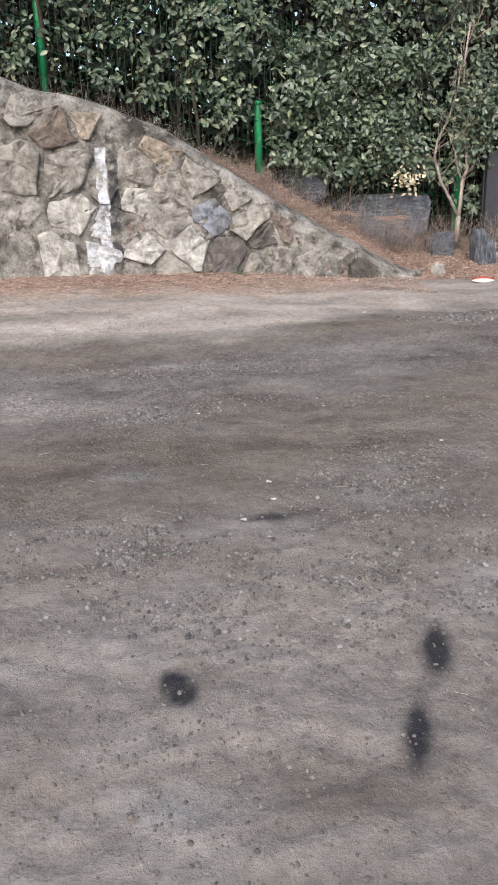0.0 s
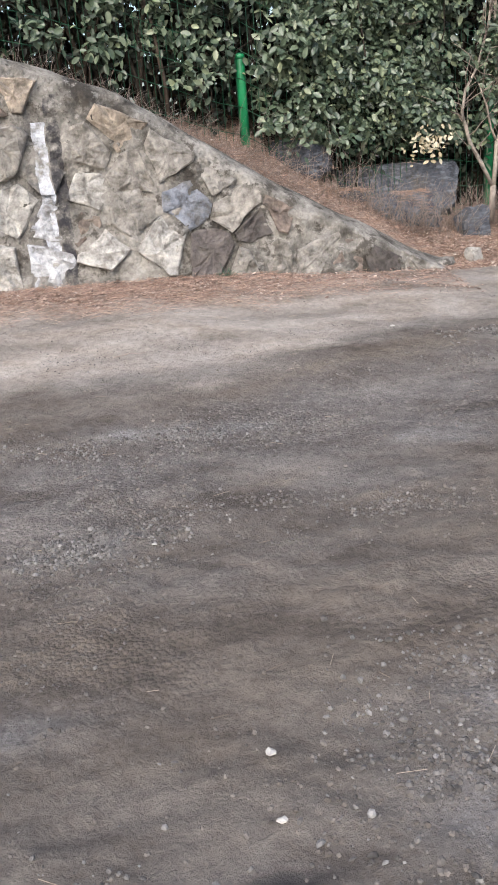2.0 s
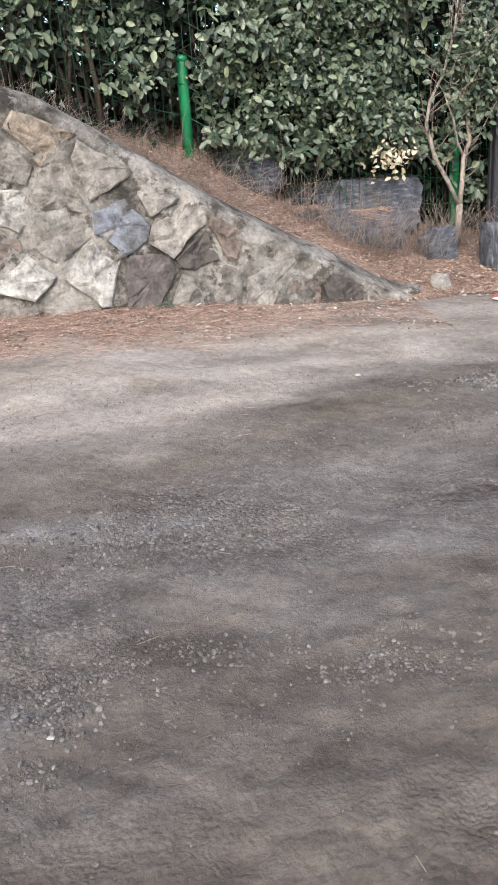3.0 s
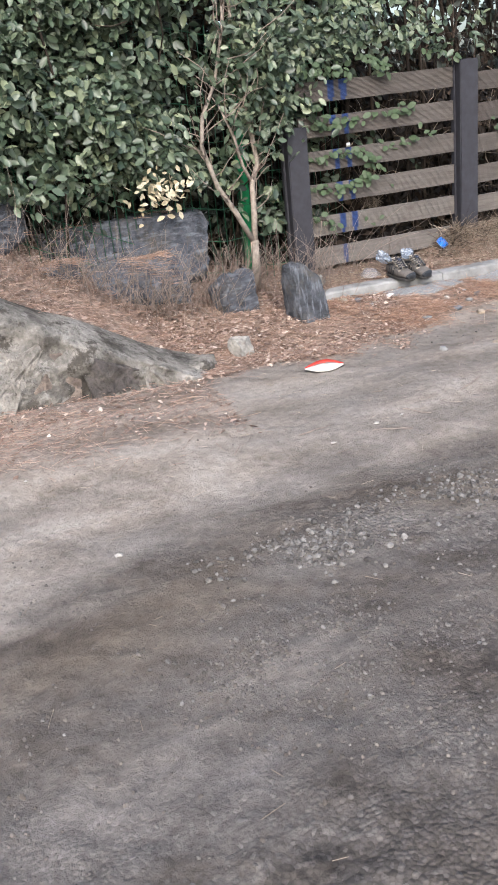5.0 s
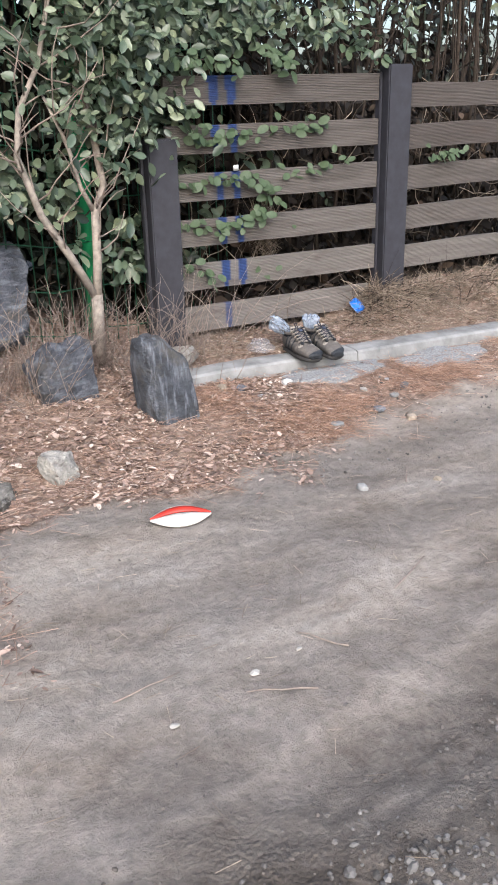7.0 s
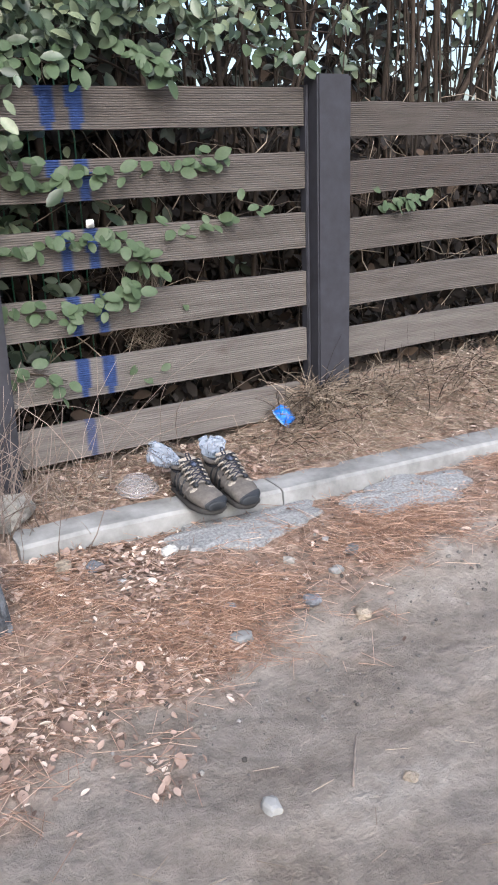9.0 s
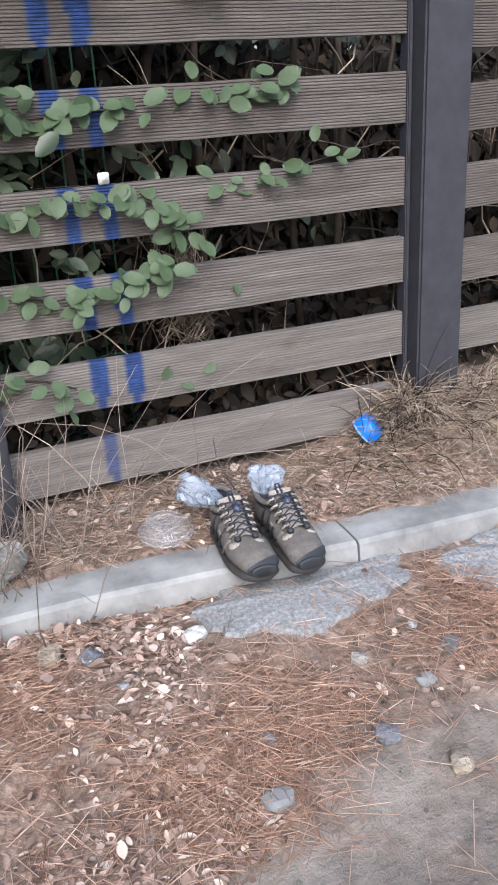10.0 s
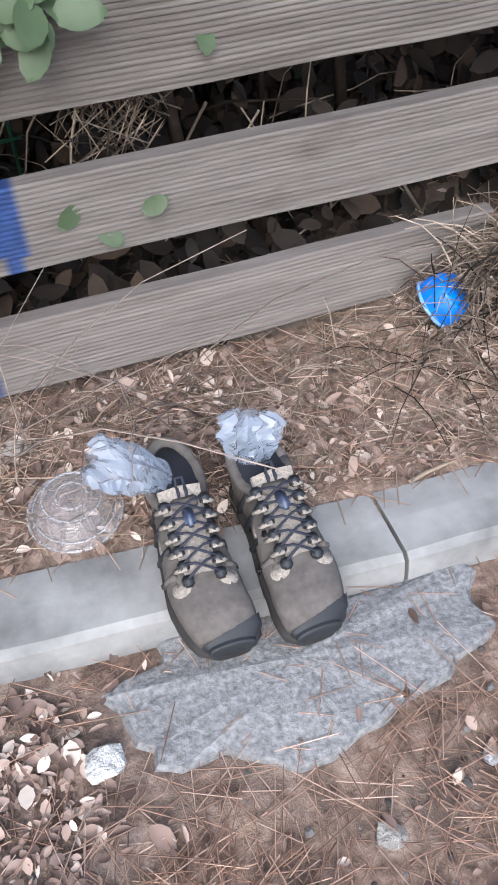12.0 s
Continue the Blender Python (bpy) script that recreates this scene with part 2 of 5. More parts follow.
# Dimmer copy of the ivy leaf, coloured for the shade inside the hedge.
SHADE = leaf_material("shaded_ivy_leaf", [(0, (0.008, 0.012, 0.008)), (0.7, (0.02, 0.028, 0.018)), (1, (0.045, 0.055, 0.034))], 0.6, 0.03)
SPRIG = leaf_material("sprig_leaf", [(0, (0.018, 0.036, 0.018)), (0.4, (0.04, 0.066, 0.034)), (0.8, (0.085, 0.118, 0.062)), (1, (0.2, 0.235, 0.12))], 0.5, 0.08, 0.28)
YELLOW = leaf_material("yellow_leaf", [(0, (0.3, 0.25, 0.15)), (1, (0.48, 0.44, 0.33))], 0.6)
# Near-black brown that puts the hedge's deep shade into the leaf colour.
SHADE_BROWN = leaf_material("shade_brown_leaf", [(0, (0.008, 0.006, 0.005)), (0.75, (0.02, 0.014, 0.01)), (1, (0.07, 0.046, 0.03))], 0.9, 0.02)
DEAD = leaf_material("dead_leaf", [(0, (0.11, 0.073, 0.058)), (0.3, (0.21, 0.143, 0.114)), (0.75, (0.4, 0.3, 0.25)), (1, (0.62, 0.54, 0.47))], 0.75, 0.06)
NEEDLE = varied("pine_needle", [(0, (0.19, 0.115, 0.085)), (0.6, (0.36, 0.23, 0.17)), (1, (0.56, 0.42, 0.34))], 0.7)
STRAW = varied("straw", [(0, (0.12, 0.09, 0.066)), (0.6, (0.27, 0.212, 0.158)), (1, (0.47, 0.39, 0.31))], 0.8)
TWIG = varied("twig_bark", [(0, (0.16, 0.125, 0.105)), (1, (0.34, 0.275, 0.235))], 0.85)
# Stem colour, darkened partly to stand for shade inside the hedge.
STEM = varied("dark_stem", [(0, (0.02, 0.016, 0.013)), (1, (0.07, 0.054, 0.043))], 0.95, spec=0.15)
BARK = varied("shrub_bark", [(0, (0.27, 0.235, 0.2)), (1, (0.33, 0.28, 0.235))], 0.85, "each", 35.0, 0.5, 0.6)
PEBBLE = varied("pebble", [(0, (0.085, 0.077, 0.071)), (0.6, (0.135, 0.123, 0.114)), (0.95, (0.165, 0.155, 0.147)), (1, (0.27, 0.26, 0.248))], 0.95, spec=0.2)
COARSE = varied("coarse_gravel", [(0, (0.06, 0.055, 0.052)), (0.5, (0.135, 0.127, 0.12)), (0.92, (0.205, 0.196, 0.187)), (1, (0.28, 0.27, 0.26))], 0.95, spec=0.2)
CLOD = varied("dirt_clod", [(0, (0.1, 0.087, 0.077)), (1, (0.2, 0.178, 0.16))], 0.98, spec=0.15)


# ---- building helpers ----
def mesh_of(name, verts, faces, mats=(), smooth=True):
    me = bpy.data.meshes.new(name)
    me.from_pydata([tuple(v) for v in verts], [], faces)
    for m in mats if isinstance(mats, (tuple, list)) else (mats,):
        me.materials.append(m)
    if smooth:
        me.polygons.foreach_set("use_smooth", [True] * len(me.polygons))
    me.update()
    return me


def thing(name, label, category, place=(0, 0, 0), group="", kind=""):
    ob = new(name)
    ob.location = place
    return tagged(ob, label, category, group, kind)


def part(name, me, parent=None, label=""):
    """A mesh object under a thing or a part; the mesh is given in the world and keeps its place."""
    ob = new(name, me)
    if parent:
        at = parent.location.copy()
        if parent.parent:
            at += parent.parent.location
        ob.parent = parent
        ob.location = -at
    return tagged(ob, label)


def solid(name, me, label, category, group="", kind=""):
    return tagged(new(name, me), label, category, group, kind)


def swarm(name, base, tris, turns, places, mat):
    """One mesh of many turned copies of a small triangle mesh."""
    base, tris = np.array(base, float), np.array(tris, int)
    n, k = len(places), len(base)
    v = (np.einsum("nij,kj->nki", turns, base) + np.asarray(places)[:, None]).reshape(-1, 3)
    f = (tris[None] + (np.arange(n) * k)[:, None, None]).reshape(-1, 3)
    me = bpy.data.meshes.new(name)
    me.vertices.add(len(v))
    me.vertices.foreach_set("co", v.ravel())
    me.loops.add(f.size)
    me.loops.foreach_set("vertex_index", f.ravel())
    me.polygons.add(len(f))
    me.polygons.foreach_set("loop_start", np.arange(len(f)) * 3)
    me.polygons.foreach_set("use_smooth", np.ones(len(f), bool))
    me.materials.append(mat)
    me.update(calc_edges=True)
    me.validate()
    return me


def turns_from(x, y, z):
    """Turning matrices whose columns are the given axes."""
    return np.stack([x, y, z], -1)


def unit(v):
    return v / np.maximum(np.linalg.norm(v, axis=-1, keepdims=True), 1e-9)


def frames_of(way, up):
    """Axes with y along way and z near up."""
    y = unit(way)
    x = unit(np.cross(y, up))
    return x, y, np.cross(x, y)


def tube(points, radii, sides=6):
    """Vertices and faces of a capped tapering tube along points."""
    p = np.array(points, float)
    r = np.broadcast_to(radii, (len(p),)) if np.ndim(radii) else np.full(len(p), float(radii))
    t = unit(np.gradient(p, axis=0))
    side = unit(np.cross(t, np.where(np.abs(t[:, 2:3]) > 0.9, [[1.0, 0, 0]], [[0, 0, 1.0]])))
    up = np.cross(side, t)
    a = np.arange(sides) * 2 * np.pi / sides
    ring = p[:, None] + r[:, None, None] * (np.cos(a)[None, :, None] * side[:, None] + np.sin(a)[None, :, None] * up[:, None])
    verts = ring.reshape(-1, 3).tolist()
    faces = [[i * sides + j, i * sides + (j + 1) % sides, (i + 1) * sides + (j + 1) % sides, (i + 1) * sides + j]
             for i in range(len(p) - 1) for j in range(sides)]
    faces += [list(range(sides))[::-1], [(len(p) - 1) * sides + j for j in range(sides)]]
    return verts, faces


def joined(pieces):
    verts, faces = [], []
    for v, f in pieces:
        faces += [[i + len(verts) for i in q] for q in f]
        verts += list(v)
    return verts, faces


def block(x0, x1, y0, y1, z0, z1, bevel=0.008, taper=0.0):
    """A box with bevelled edges."""
    bm = bmesh.new()
    bmesh.ops.create_cube(bm, size=1)
    for v in bm.verts:
        v.co = ((x0 + x1) / 2 + v.co.x * (x1 - x0), (y0 + y1) / 2 + v.co.y * (y1 - y0), (z0 + z1) / 2 + v.co.z * (z1 - z0))
    if bevel:
        bmesh.ops.bevel(bm, geom=bm.edges[:], offset=bevel, segments=2, affect="EDGES")
    verts, faces = [v.co[:] for v in bm.verts], []
    bm.verts.index_update()
    faces = [[v.index for v in f.verts] for f in bm.faces]
    bm.free()
    return verts, faces


def smooth_step(a, b, x):
    u = np.clip((x - a) / (b - a), 0, 1)
    return u * u * (3 - 2 * u)


def wobble(x, y, scale, seed=0.0):
    """Cheap smooth noise on arrays, about -1 to 1."""
    x, y = np.asarray(x, float) * scale, np.asarray(y, float) * scale
    return (np.sin(1.3 * x + 2.1 * y + seed) + np.sin(-2.3 * x + 1.1 * y + 2.7 * seed + 1) + np.sin(0.7 * x - 2.9 * y + 1.9 * seed + 2)
            + 0.6 * np.sin(4.1 * x + 3.3 * y + seed * 3)) / 3.0


# ---- the lie of the land ----
def wall_face(x):
    return -1.06 - 0.12 * np.maximum(0, -2.27 - np.asarray(x, float))


def wall_top(x):
    return np.interp(x, [-9.0, -5.8, -5.05, -4.5, -4.05, -3.55, -3.0, -2.27, -1.9], [2.6, 1.74, 1.55, 1.33, 1.04, 0.72, 0.41, 0.02, -0.15])


def foot(x):
    """Height of the road along the foot of the stone wall."""
    return np.interp(x, [-9.0, -6.0, -5.0, -4.5, -3.8, -3.0, -2.3, -1.8], [0.26, 0.24, 0.205, 0.195, 0.15, 0.085, 0.02, 0.0])


def kerb_line(x):
    return -0.431 - 0.045 * np.maximum(0, np.asarray(x, float) + 0.384) + 0.085 * np.maximum(0, -0.384 - np.asarray(x, float))


def track_edge(x):
    """Where the smooth dusty strip beside the wall ends and the broken road begins."""
    return np.interp(x, [-7.0, -4.5, -3.6, -2.9, -2.3, -1.5, 0.0], [-3.6, -3.5, -3.2, -2.79, -2.57, -2.55, -2.3])


def land(x, y):
    x, y = np.asarray(x, float), np.asarray(y, float)
    road = -0.02 + (foot(x) + 0.02) * (1 - smooth_step(0.0, 2.9, wall_face(x) - y))
    broken = 1 - 0.75 * smooth_step(-0.2, 0.3, y - track_edge(x))
    road = road + 0.011 * broken * (wobble(x, y, 9.0, 4) * wobble(x, y, 14.0, 1) + 0.5 * wobble(x, y, 27.0, 5))
    road = road + 0.012 * wobble(x, y, 2.3, 1) + 0.006 * wobble(x, y, 7.0, 2) + 0.003 * wobble(x, y, 19.0, 6) + 0.002 * wobble(x, y, 43.0, 3)
    road = road - 0.035 * np.exp(-((y + 2.75 + 0.12 * x) / 0.22) ** 2) * smooth_step(-5.5, -3.0, x)
    slope = np.interp(x, [-9, -5.2, -4.4, -3.6, -2.3, -1.7, -1.3, -1.0], [-0.12, -0.12, -0.02, 0.33, 0.33, 0.2, 0.17, 0.16])
    rise = np.clip(y - wall_face(x) - 0.12, 0, 1.7)
    bank = np.maximum(wall_top(x) - 0.03, 0.015) + slope * rise + 0.012 * wobble(x, y, 6, 4)
    k = smooth_step(0.02, 0.22, y - wall_face(x))
    litter = road * (1 - k) + bank * k
    edge = kerb_line(x) + 0.05
    behind = 0.125 + 0.15 * np.clip(y - edge, 0, 0.6) + 0.012 * wobble(x, y, 8, 3)
    behind = behind + 0.13 * smooth_step(-0.35, 0.05, x) * smooth_step(-0.32, -0.05, y)
    front = road + 0.082 * smooth_step(-1.15, -0.45, y) * smooth_step(-1.7, -1.2, x)
    verge = np.where(y > edge, behind, front)
    k = smooth_step(-1.45, -1.2, x)
    z = litter * (1 - k) + verge * k
    return np.where(y < wall_face(x) - 0.3, np.where(x > -2.0, z, road), z)


def litter_edge(x):
    return np.interp(x, [-2.4, -1.5, -1.2, -0.6, 0.0, 0.6, 2], [-1.12, -1.22, -1.15, -0.95, -0.85, -0.72, -0.65])


def on_kerb(x, y):
    return (x > -1.3) & (y > kerb_line(x) - 0.01) & (y < kerb_line(x) + 0.135)


def litter_amount(x, y):
    """How thickly leaves and needles lie, 0 to 1."""
    e = y + 0.13 * wobble(x, y, 5.0, 5) + 0.06 * wobble(x, y, 17.0, 6)
    right = smooth_step(-0.12, 0.12, e - litter_edge(x)) * smooth_step(-2.55, -2.3, x)
    up = smooth_step(0.1, 0.25, y - wall_face(x)) * (x < -2.2)
    low = (1 - smooth_step(0.45, 1.05, wall_face(x) - e)) * (x < -2.3) * (0.35 + 0.65 * smooth_step(-2.6, -4.2, x))
    # Pale litter is thinned behind the fence as part of its painted shade.
    return np.clip(right + up + low, 0, 1) * np.where((x > -1.2) & (y > 0.04), 0.12, 1.0)


# ---- ground ----
def lines(lo, hi, step, far):
    fine = np.arange(lo, hi, step)
    out = np.array([0.3, 0.8, 1.6, 3, 6, 12, 25, 60, 150, 400]) * far
    return np.r_[lo - out[::-1], fine, hi + out]


def build_ground():
    xs, ys = lines(-6.6, 1.8, 0.021, 1.0), lines(-8.6, 0.6, 0.021, 1.0)
    gx, gy = np.meshgrid(xs, ys)
    gz = land(gx, gy)
    n, m = gx.shape
    idx = np.arange(n * m).reshape(n, m)
    faces = np.stack([idx[:-1, :-1], idx[:-1, 1:], idx[1:, 1:], idx[1:, :-1]], -1).reshape(-1, 4).tolist()
    me = mesh_of("ground", np.stack([gx, gy, gz], -1).reshape(-1, 3).tolist(), faces, DIRT)
    x, y = gx.ravel(), gy.ravel()
    w = wobble(x, y, 3.0, 8)
    edge = y - track_edge(x) + 0.14 * w + 0.07 * wobble(x, y, 8.0, 2)
    ruts = wobble(0.35 * x + 0.1 * y, 1.3 * y - 0.25 * x, 4.5, 2)
    spot = lambda cx, cy, rx, ry, turn=0.0: np.exp(-((((x - cx) * math.cos(turn) + (y - cy) * math.sin(turn)) / rx) ** 2 + ((-(x - cx) * math.sin(turn) + (y - cy) * math.cos(turn)) / ry) ** 2) ** 1.5 * (1 + 0.6 * w))
    fields = {
        "litter": litter_amount(x, y) * (0.75 + 0.25 * wobble(x, y, 14, 9)),
        "dust": smooth_step(-0.12, 0.35, edge) * (0.72 + 0.3 * ruts) * np.interp(x, [-3.2, -1.4], [1.0, 0.62]) + 0.22 * np.clip(ruts, 0, 1) * smooth_step(-1.6, -0.4, edge) + (0.42 + 0.2 * ruts) * smooth_step(-5.9, -6.8, y + 0.2 * w),
        "mud_and_shade": 0.75 * np.exp(-((edge + 0.18) / 0.2) ** 2) * (0.7 + 0.4 * w) + 0.9 * smooth_step(-0.9, -2.2, edge) * smooth_step(-6.9, -5.7, y) * (0.75 + 0.4 * ruts) + 0.55 * spot(-3.66, -4.82, 0.12, 0.06) + 0.5 * spot(-4.0, -4.62, 0.16, 0.05, 0.3) + 0.5 * spot(-3.3, -3.2, 0.5, 0.07, 0.45),
        "gravel": np.clip(0.3 + 0.7 * wobble(x, y, 1.7, 11), 0.12, 1) * smooth_step(0.25, -0.25, edge) * (1 - 0.55 * smooth_step(-5.9, -6.8, y)),
        "pale": 0.8 * (0.6 * spot(-4.58, -4.98, 0.2, 0.1, 0.2) + 0.7 * spot(-3.75, -6.0, 0.16, 0.2, -0.4) + 0.6 * spot(-3.3, -4.36, 0.2, 0.07) + 0.6 * spot(-4.35, -4.0, 0.35, 0.08, -0.2) + 0.6 * spot(-3.6, -6.8, 0.2, 0.14) + 0.6 * spot(-4.62, -5.81, 0.16, 0.08) + 0.6 * spot(-4.5, -7.55, 0.14, 0.08)
                        + 0.3 * spot(-2.56, -3.02, 0.2, 0.09, 0.3) + 0.2 * spot(-2.1, -2.9, 0.25, 0.08, 0.15) + 0.35 * spot(-1.74, -2.04, 0.22, 0.07)) * (0.7 + 0.5 * wobble(x, y, 11, 1)),
        "lumps": np.clip(0.5 + 0.9 * wobble(x, y, 3.3, 6), 0, 1),
        "oil": 1.7 * (spot(-4.49, -7.16, 0.035, 0.07, 0.35) + spot(-3.87, -7.08, 0.035, 0.1, -0.3) + 0.8 * spot(-4.0, -7.38, 0.03, 0.12, -0.3) + 0.55 * spot(-4.17, -6.23, 0.09, 0.035)),
    }
    # Ground behind the fence is coloured dark for the hedge's shade.
    fields["mud_and_shade"] = np.maximum(fields["mud_and_shade"], smooth_step(0.02, 0.1, y) * (x > -1.3))
    for name, values in fields.items():
        a = me.attributes.new(name, "FLOAT", "POINT")
        a.data.foreach_set("value", np.clip(values, 0, 1).astype(np.float32))
    return solid("ground", me, "compacted grey-brown dirt road with leaf litter at its edge", "ground", kind="structure")


build_ground()


# ---- stone retaining wall ----
def clip(poly, nx, ny, d):
    out = []
    for i, p in enumerate(poly):
        q = poly[(i + 1) % len(poly)]
        a, b = p[0] * nx + p[1] * ny - d, q[0] * nx + q[1] * ny - d
        if a <= 0:
            out.append(p)
        if a * b < 0:
            s = a / (a - b)
            out.append((p[0] + s * (q[0] - p[0]), p[1] + s * (q[1] - p[1])))
    return out


def batter(z):
    """How far the foot of the wall stands out before its top."""
    return 0.15 * max(0.0, 1 - max(z, 0.0) / 0.9)


def build_wall():
    wall = thing("wall_stone", "rubble stone retaining wall in grey mortar, sloping down to the road", "retaining wall", kind="structure")
    xs = np.arange(-9.5, -2.1, 0.024)
    rows, verts = 56, []
    for x in xs:
        top, low, y = float(wall_top(x)), -0.15, float(wall_face(x))
        for k in range(rows):
            z = low + (top - low) * k / (rows - 1)
            d = 0.035 * noise.noise((x * 4, 0, z * 4)) + 0.03 * noise.noise((x * 11, 3, z * 11)) + 0.02 * noise.noise((x * 26, 5, z * 26)) - 0.004
            verts.append((x, y + d - batter(z) + 0.01 * max(0, k - rows + 3.5), z))
        wob = 0.03 * noise.noise((x * 3, 7, 0))
        verts += [(x, y + 0.06, top + 0.035 + wob), (x, y + 0.2, top + 0.05 + wob), (x, y + 0.33, top + 0.02 + wob), (x, y + 0.36, low)]
    m = rows + 4
    faces = [[i * m + k, (i + 1) * m + k, (i + 1) * m + k + 1, i * m + k + 1] for i in range(len(xs) - 1) for k in range(m - 1)]
    faces += [[k for k in range(m)][::-1], [(len(xs) - 1) * m + k for k in range(m)]]
    part("mortar_body", mesh_of("mortar_body", verts, faces, MORTAR), wall)
    # Stones that stand out by colour, then the rest spread between them.
    chosen = [(-4.1, 0.68, BLUESTONE), (-4.31, 0.41, PALE), (-3.48, 0.53, RUST), (-5.39, 0.38, PALE), (-5.08, 0.38, WHITEWASH), (-4.7, 0.39, PALE), (-5.23, 0.72, PALE), (-4.54, 1.18, TAN), (-5.13, 1.5, TAN),
              (-4.86, 0.61, RUST), (-4.24, 0.97, RUBBLE), (-4.79, 0.8, PALE), (-5.03, 0.6, WHITEWASH), (-3.98, 0.33, DARKSTONE), (-5.36, 1.41, RUST), (-3.06, 0.11, RUST), (-3.79, 0.62, RUBBLE), (-3.58, 0.27, RUBBLE), (-3.24, 0.25, RUBBLE),
              (-2.75, 0.12, DARKSTONE), (-2.48, 0.05, RUBBLE), (-4.5, 0.62, RUBBLE), (-4.72, 1.05, RUBBLE), (-4.47, 0.88, RUBBLE), (-5.3, 1.05, RUBBLE)]
    r = random.Random(5)
    seeds = list(chosen)
    while len(seeds) < 105:
        x = r.uniform(-8.1, -2.4)
        z = r.uniform(float(foot(x)) - 0.05, float(wall_top(x)) - 0.06)
        near = 0.2 if r.random() < 0.55 else 0.15
        if z > 0 and min(math.hypot(x - s[0], z - s[1]) for s in seeds) > near:
            seeds.append((x, z, RUBBLE))
        elif r.random() < 0.002:
            break
    for sx, sz, mat in seeds:
        if mat is RUBBLE and (sx, sz, mat) not in chosen and r.random() < 0.12:
            mat = r.choice((PALE, PALE, TAN, DARKSTONE))
        if (sx, sz, mat) not in chosen and r.random() < (0.45 if sx > -3.2 else 0.3):
            continue
        poly = [(sx - 0.26, sz - 0.2), (sx + 0.26, sz - 0.2), (sx + 0.26, sz + 0.2), (sx - 0.26, sz + 0.2)]
        for ox, oz, _ in seeds:
            if (ox, oz) != (sx, sz) and abs(ox - sx) < 0.7 and abs(oz - sz) < 0.7:
                d = math.hypot(ox - sx, oz - sz)
                nx, nz = (ox - sx) / d, (oz - sz) / d
                poly = clip(poly, nx, nz, nx * sx + nz * sz + d / 2 - r.uniform(0.006, 0.03))
        slope = (float(wall_top(sx + 0.2)) - float(wall_top(sx - 0.2))) / 0.4
        ln = math.hypot(slope, 1)
        poly = clip(poly, -slope / ln, 1 / ln, (-slope * sx + float(wall_top(sx))) / ln - 0.05) if poly else poly
        if len(poly) < 3:
            continue
        cx, cz = sum(p[0] for p in poly) / len(poly), sum(p[1] for p in poly) / len(poly)
        ring = []
        for i, p in enumerate(poly):
            q = poly[(i + 1) % len(poly)]
            k = max(1, round(math.hypot(q[0] - p[0], q[1] - p[1]) / 0.06))
            ring += [(p[0] + (q[0] - p[0]) * j / k, p[1] + (q[1] - p[1]) * j / k) for j in range(k)]
        ring = [(cx + (x - cx) * (0.96 + 0.26 * noise.noise((x * 7, 5, z * 7))), cz + (z - cz) * (0.96 + 0.26 * noise.noise((x * 7, 9, z * 7)))) for x, z in ring]
        tilt, lift = (r.uniform(-0.12, 0.12), r.uniform(-0.12, 0.12)), r.uniform(0.01, 0.042) * (0.6 if sx > -3.1 else 1)
        verts = []
        for s, h in ((1.02, -0.6), (1.0, 0.75), (0.93, 0.98), (0.5, 1.05)):
            for x, z in ring:
                px, pz = cx + (x - cx) * s, cz + (z - cz) * s
                bumpy = (0.03 * noise.noise((px * 14, sx, pz * 14)) + 0.012 * noise.noise((px * 36, sx, pz * 36))) if h > 0.5 else 0
                verts.append((px, float(wall_face(px)) - batter(pz) - (h * lift + (tilt[0] * (px - cx) + tilt[1] * (pz - cz)) * max(0, h)) - bumpy, pz))
        n = len(ring)
        verts.append((cx, float(wall_face(cx)) - batter(cz) - 1.1 * lift, cz))
        faces = [[k * n + i, k * n + (i + 1) % n, (k + 1) * n + (i + 1) % n, (k + 1) * n + i] for k in range(3) for i in range(n)]
        faces += [[3 * n + i, 3 * n + (i + 1) % n, 4 * n] for i in range(n)]
        part("stone", mesh_of("stone", verts, faces, mat, smooth=False), wall)


build_wall()


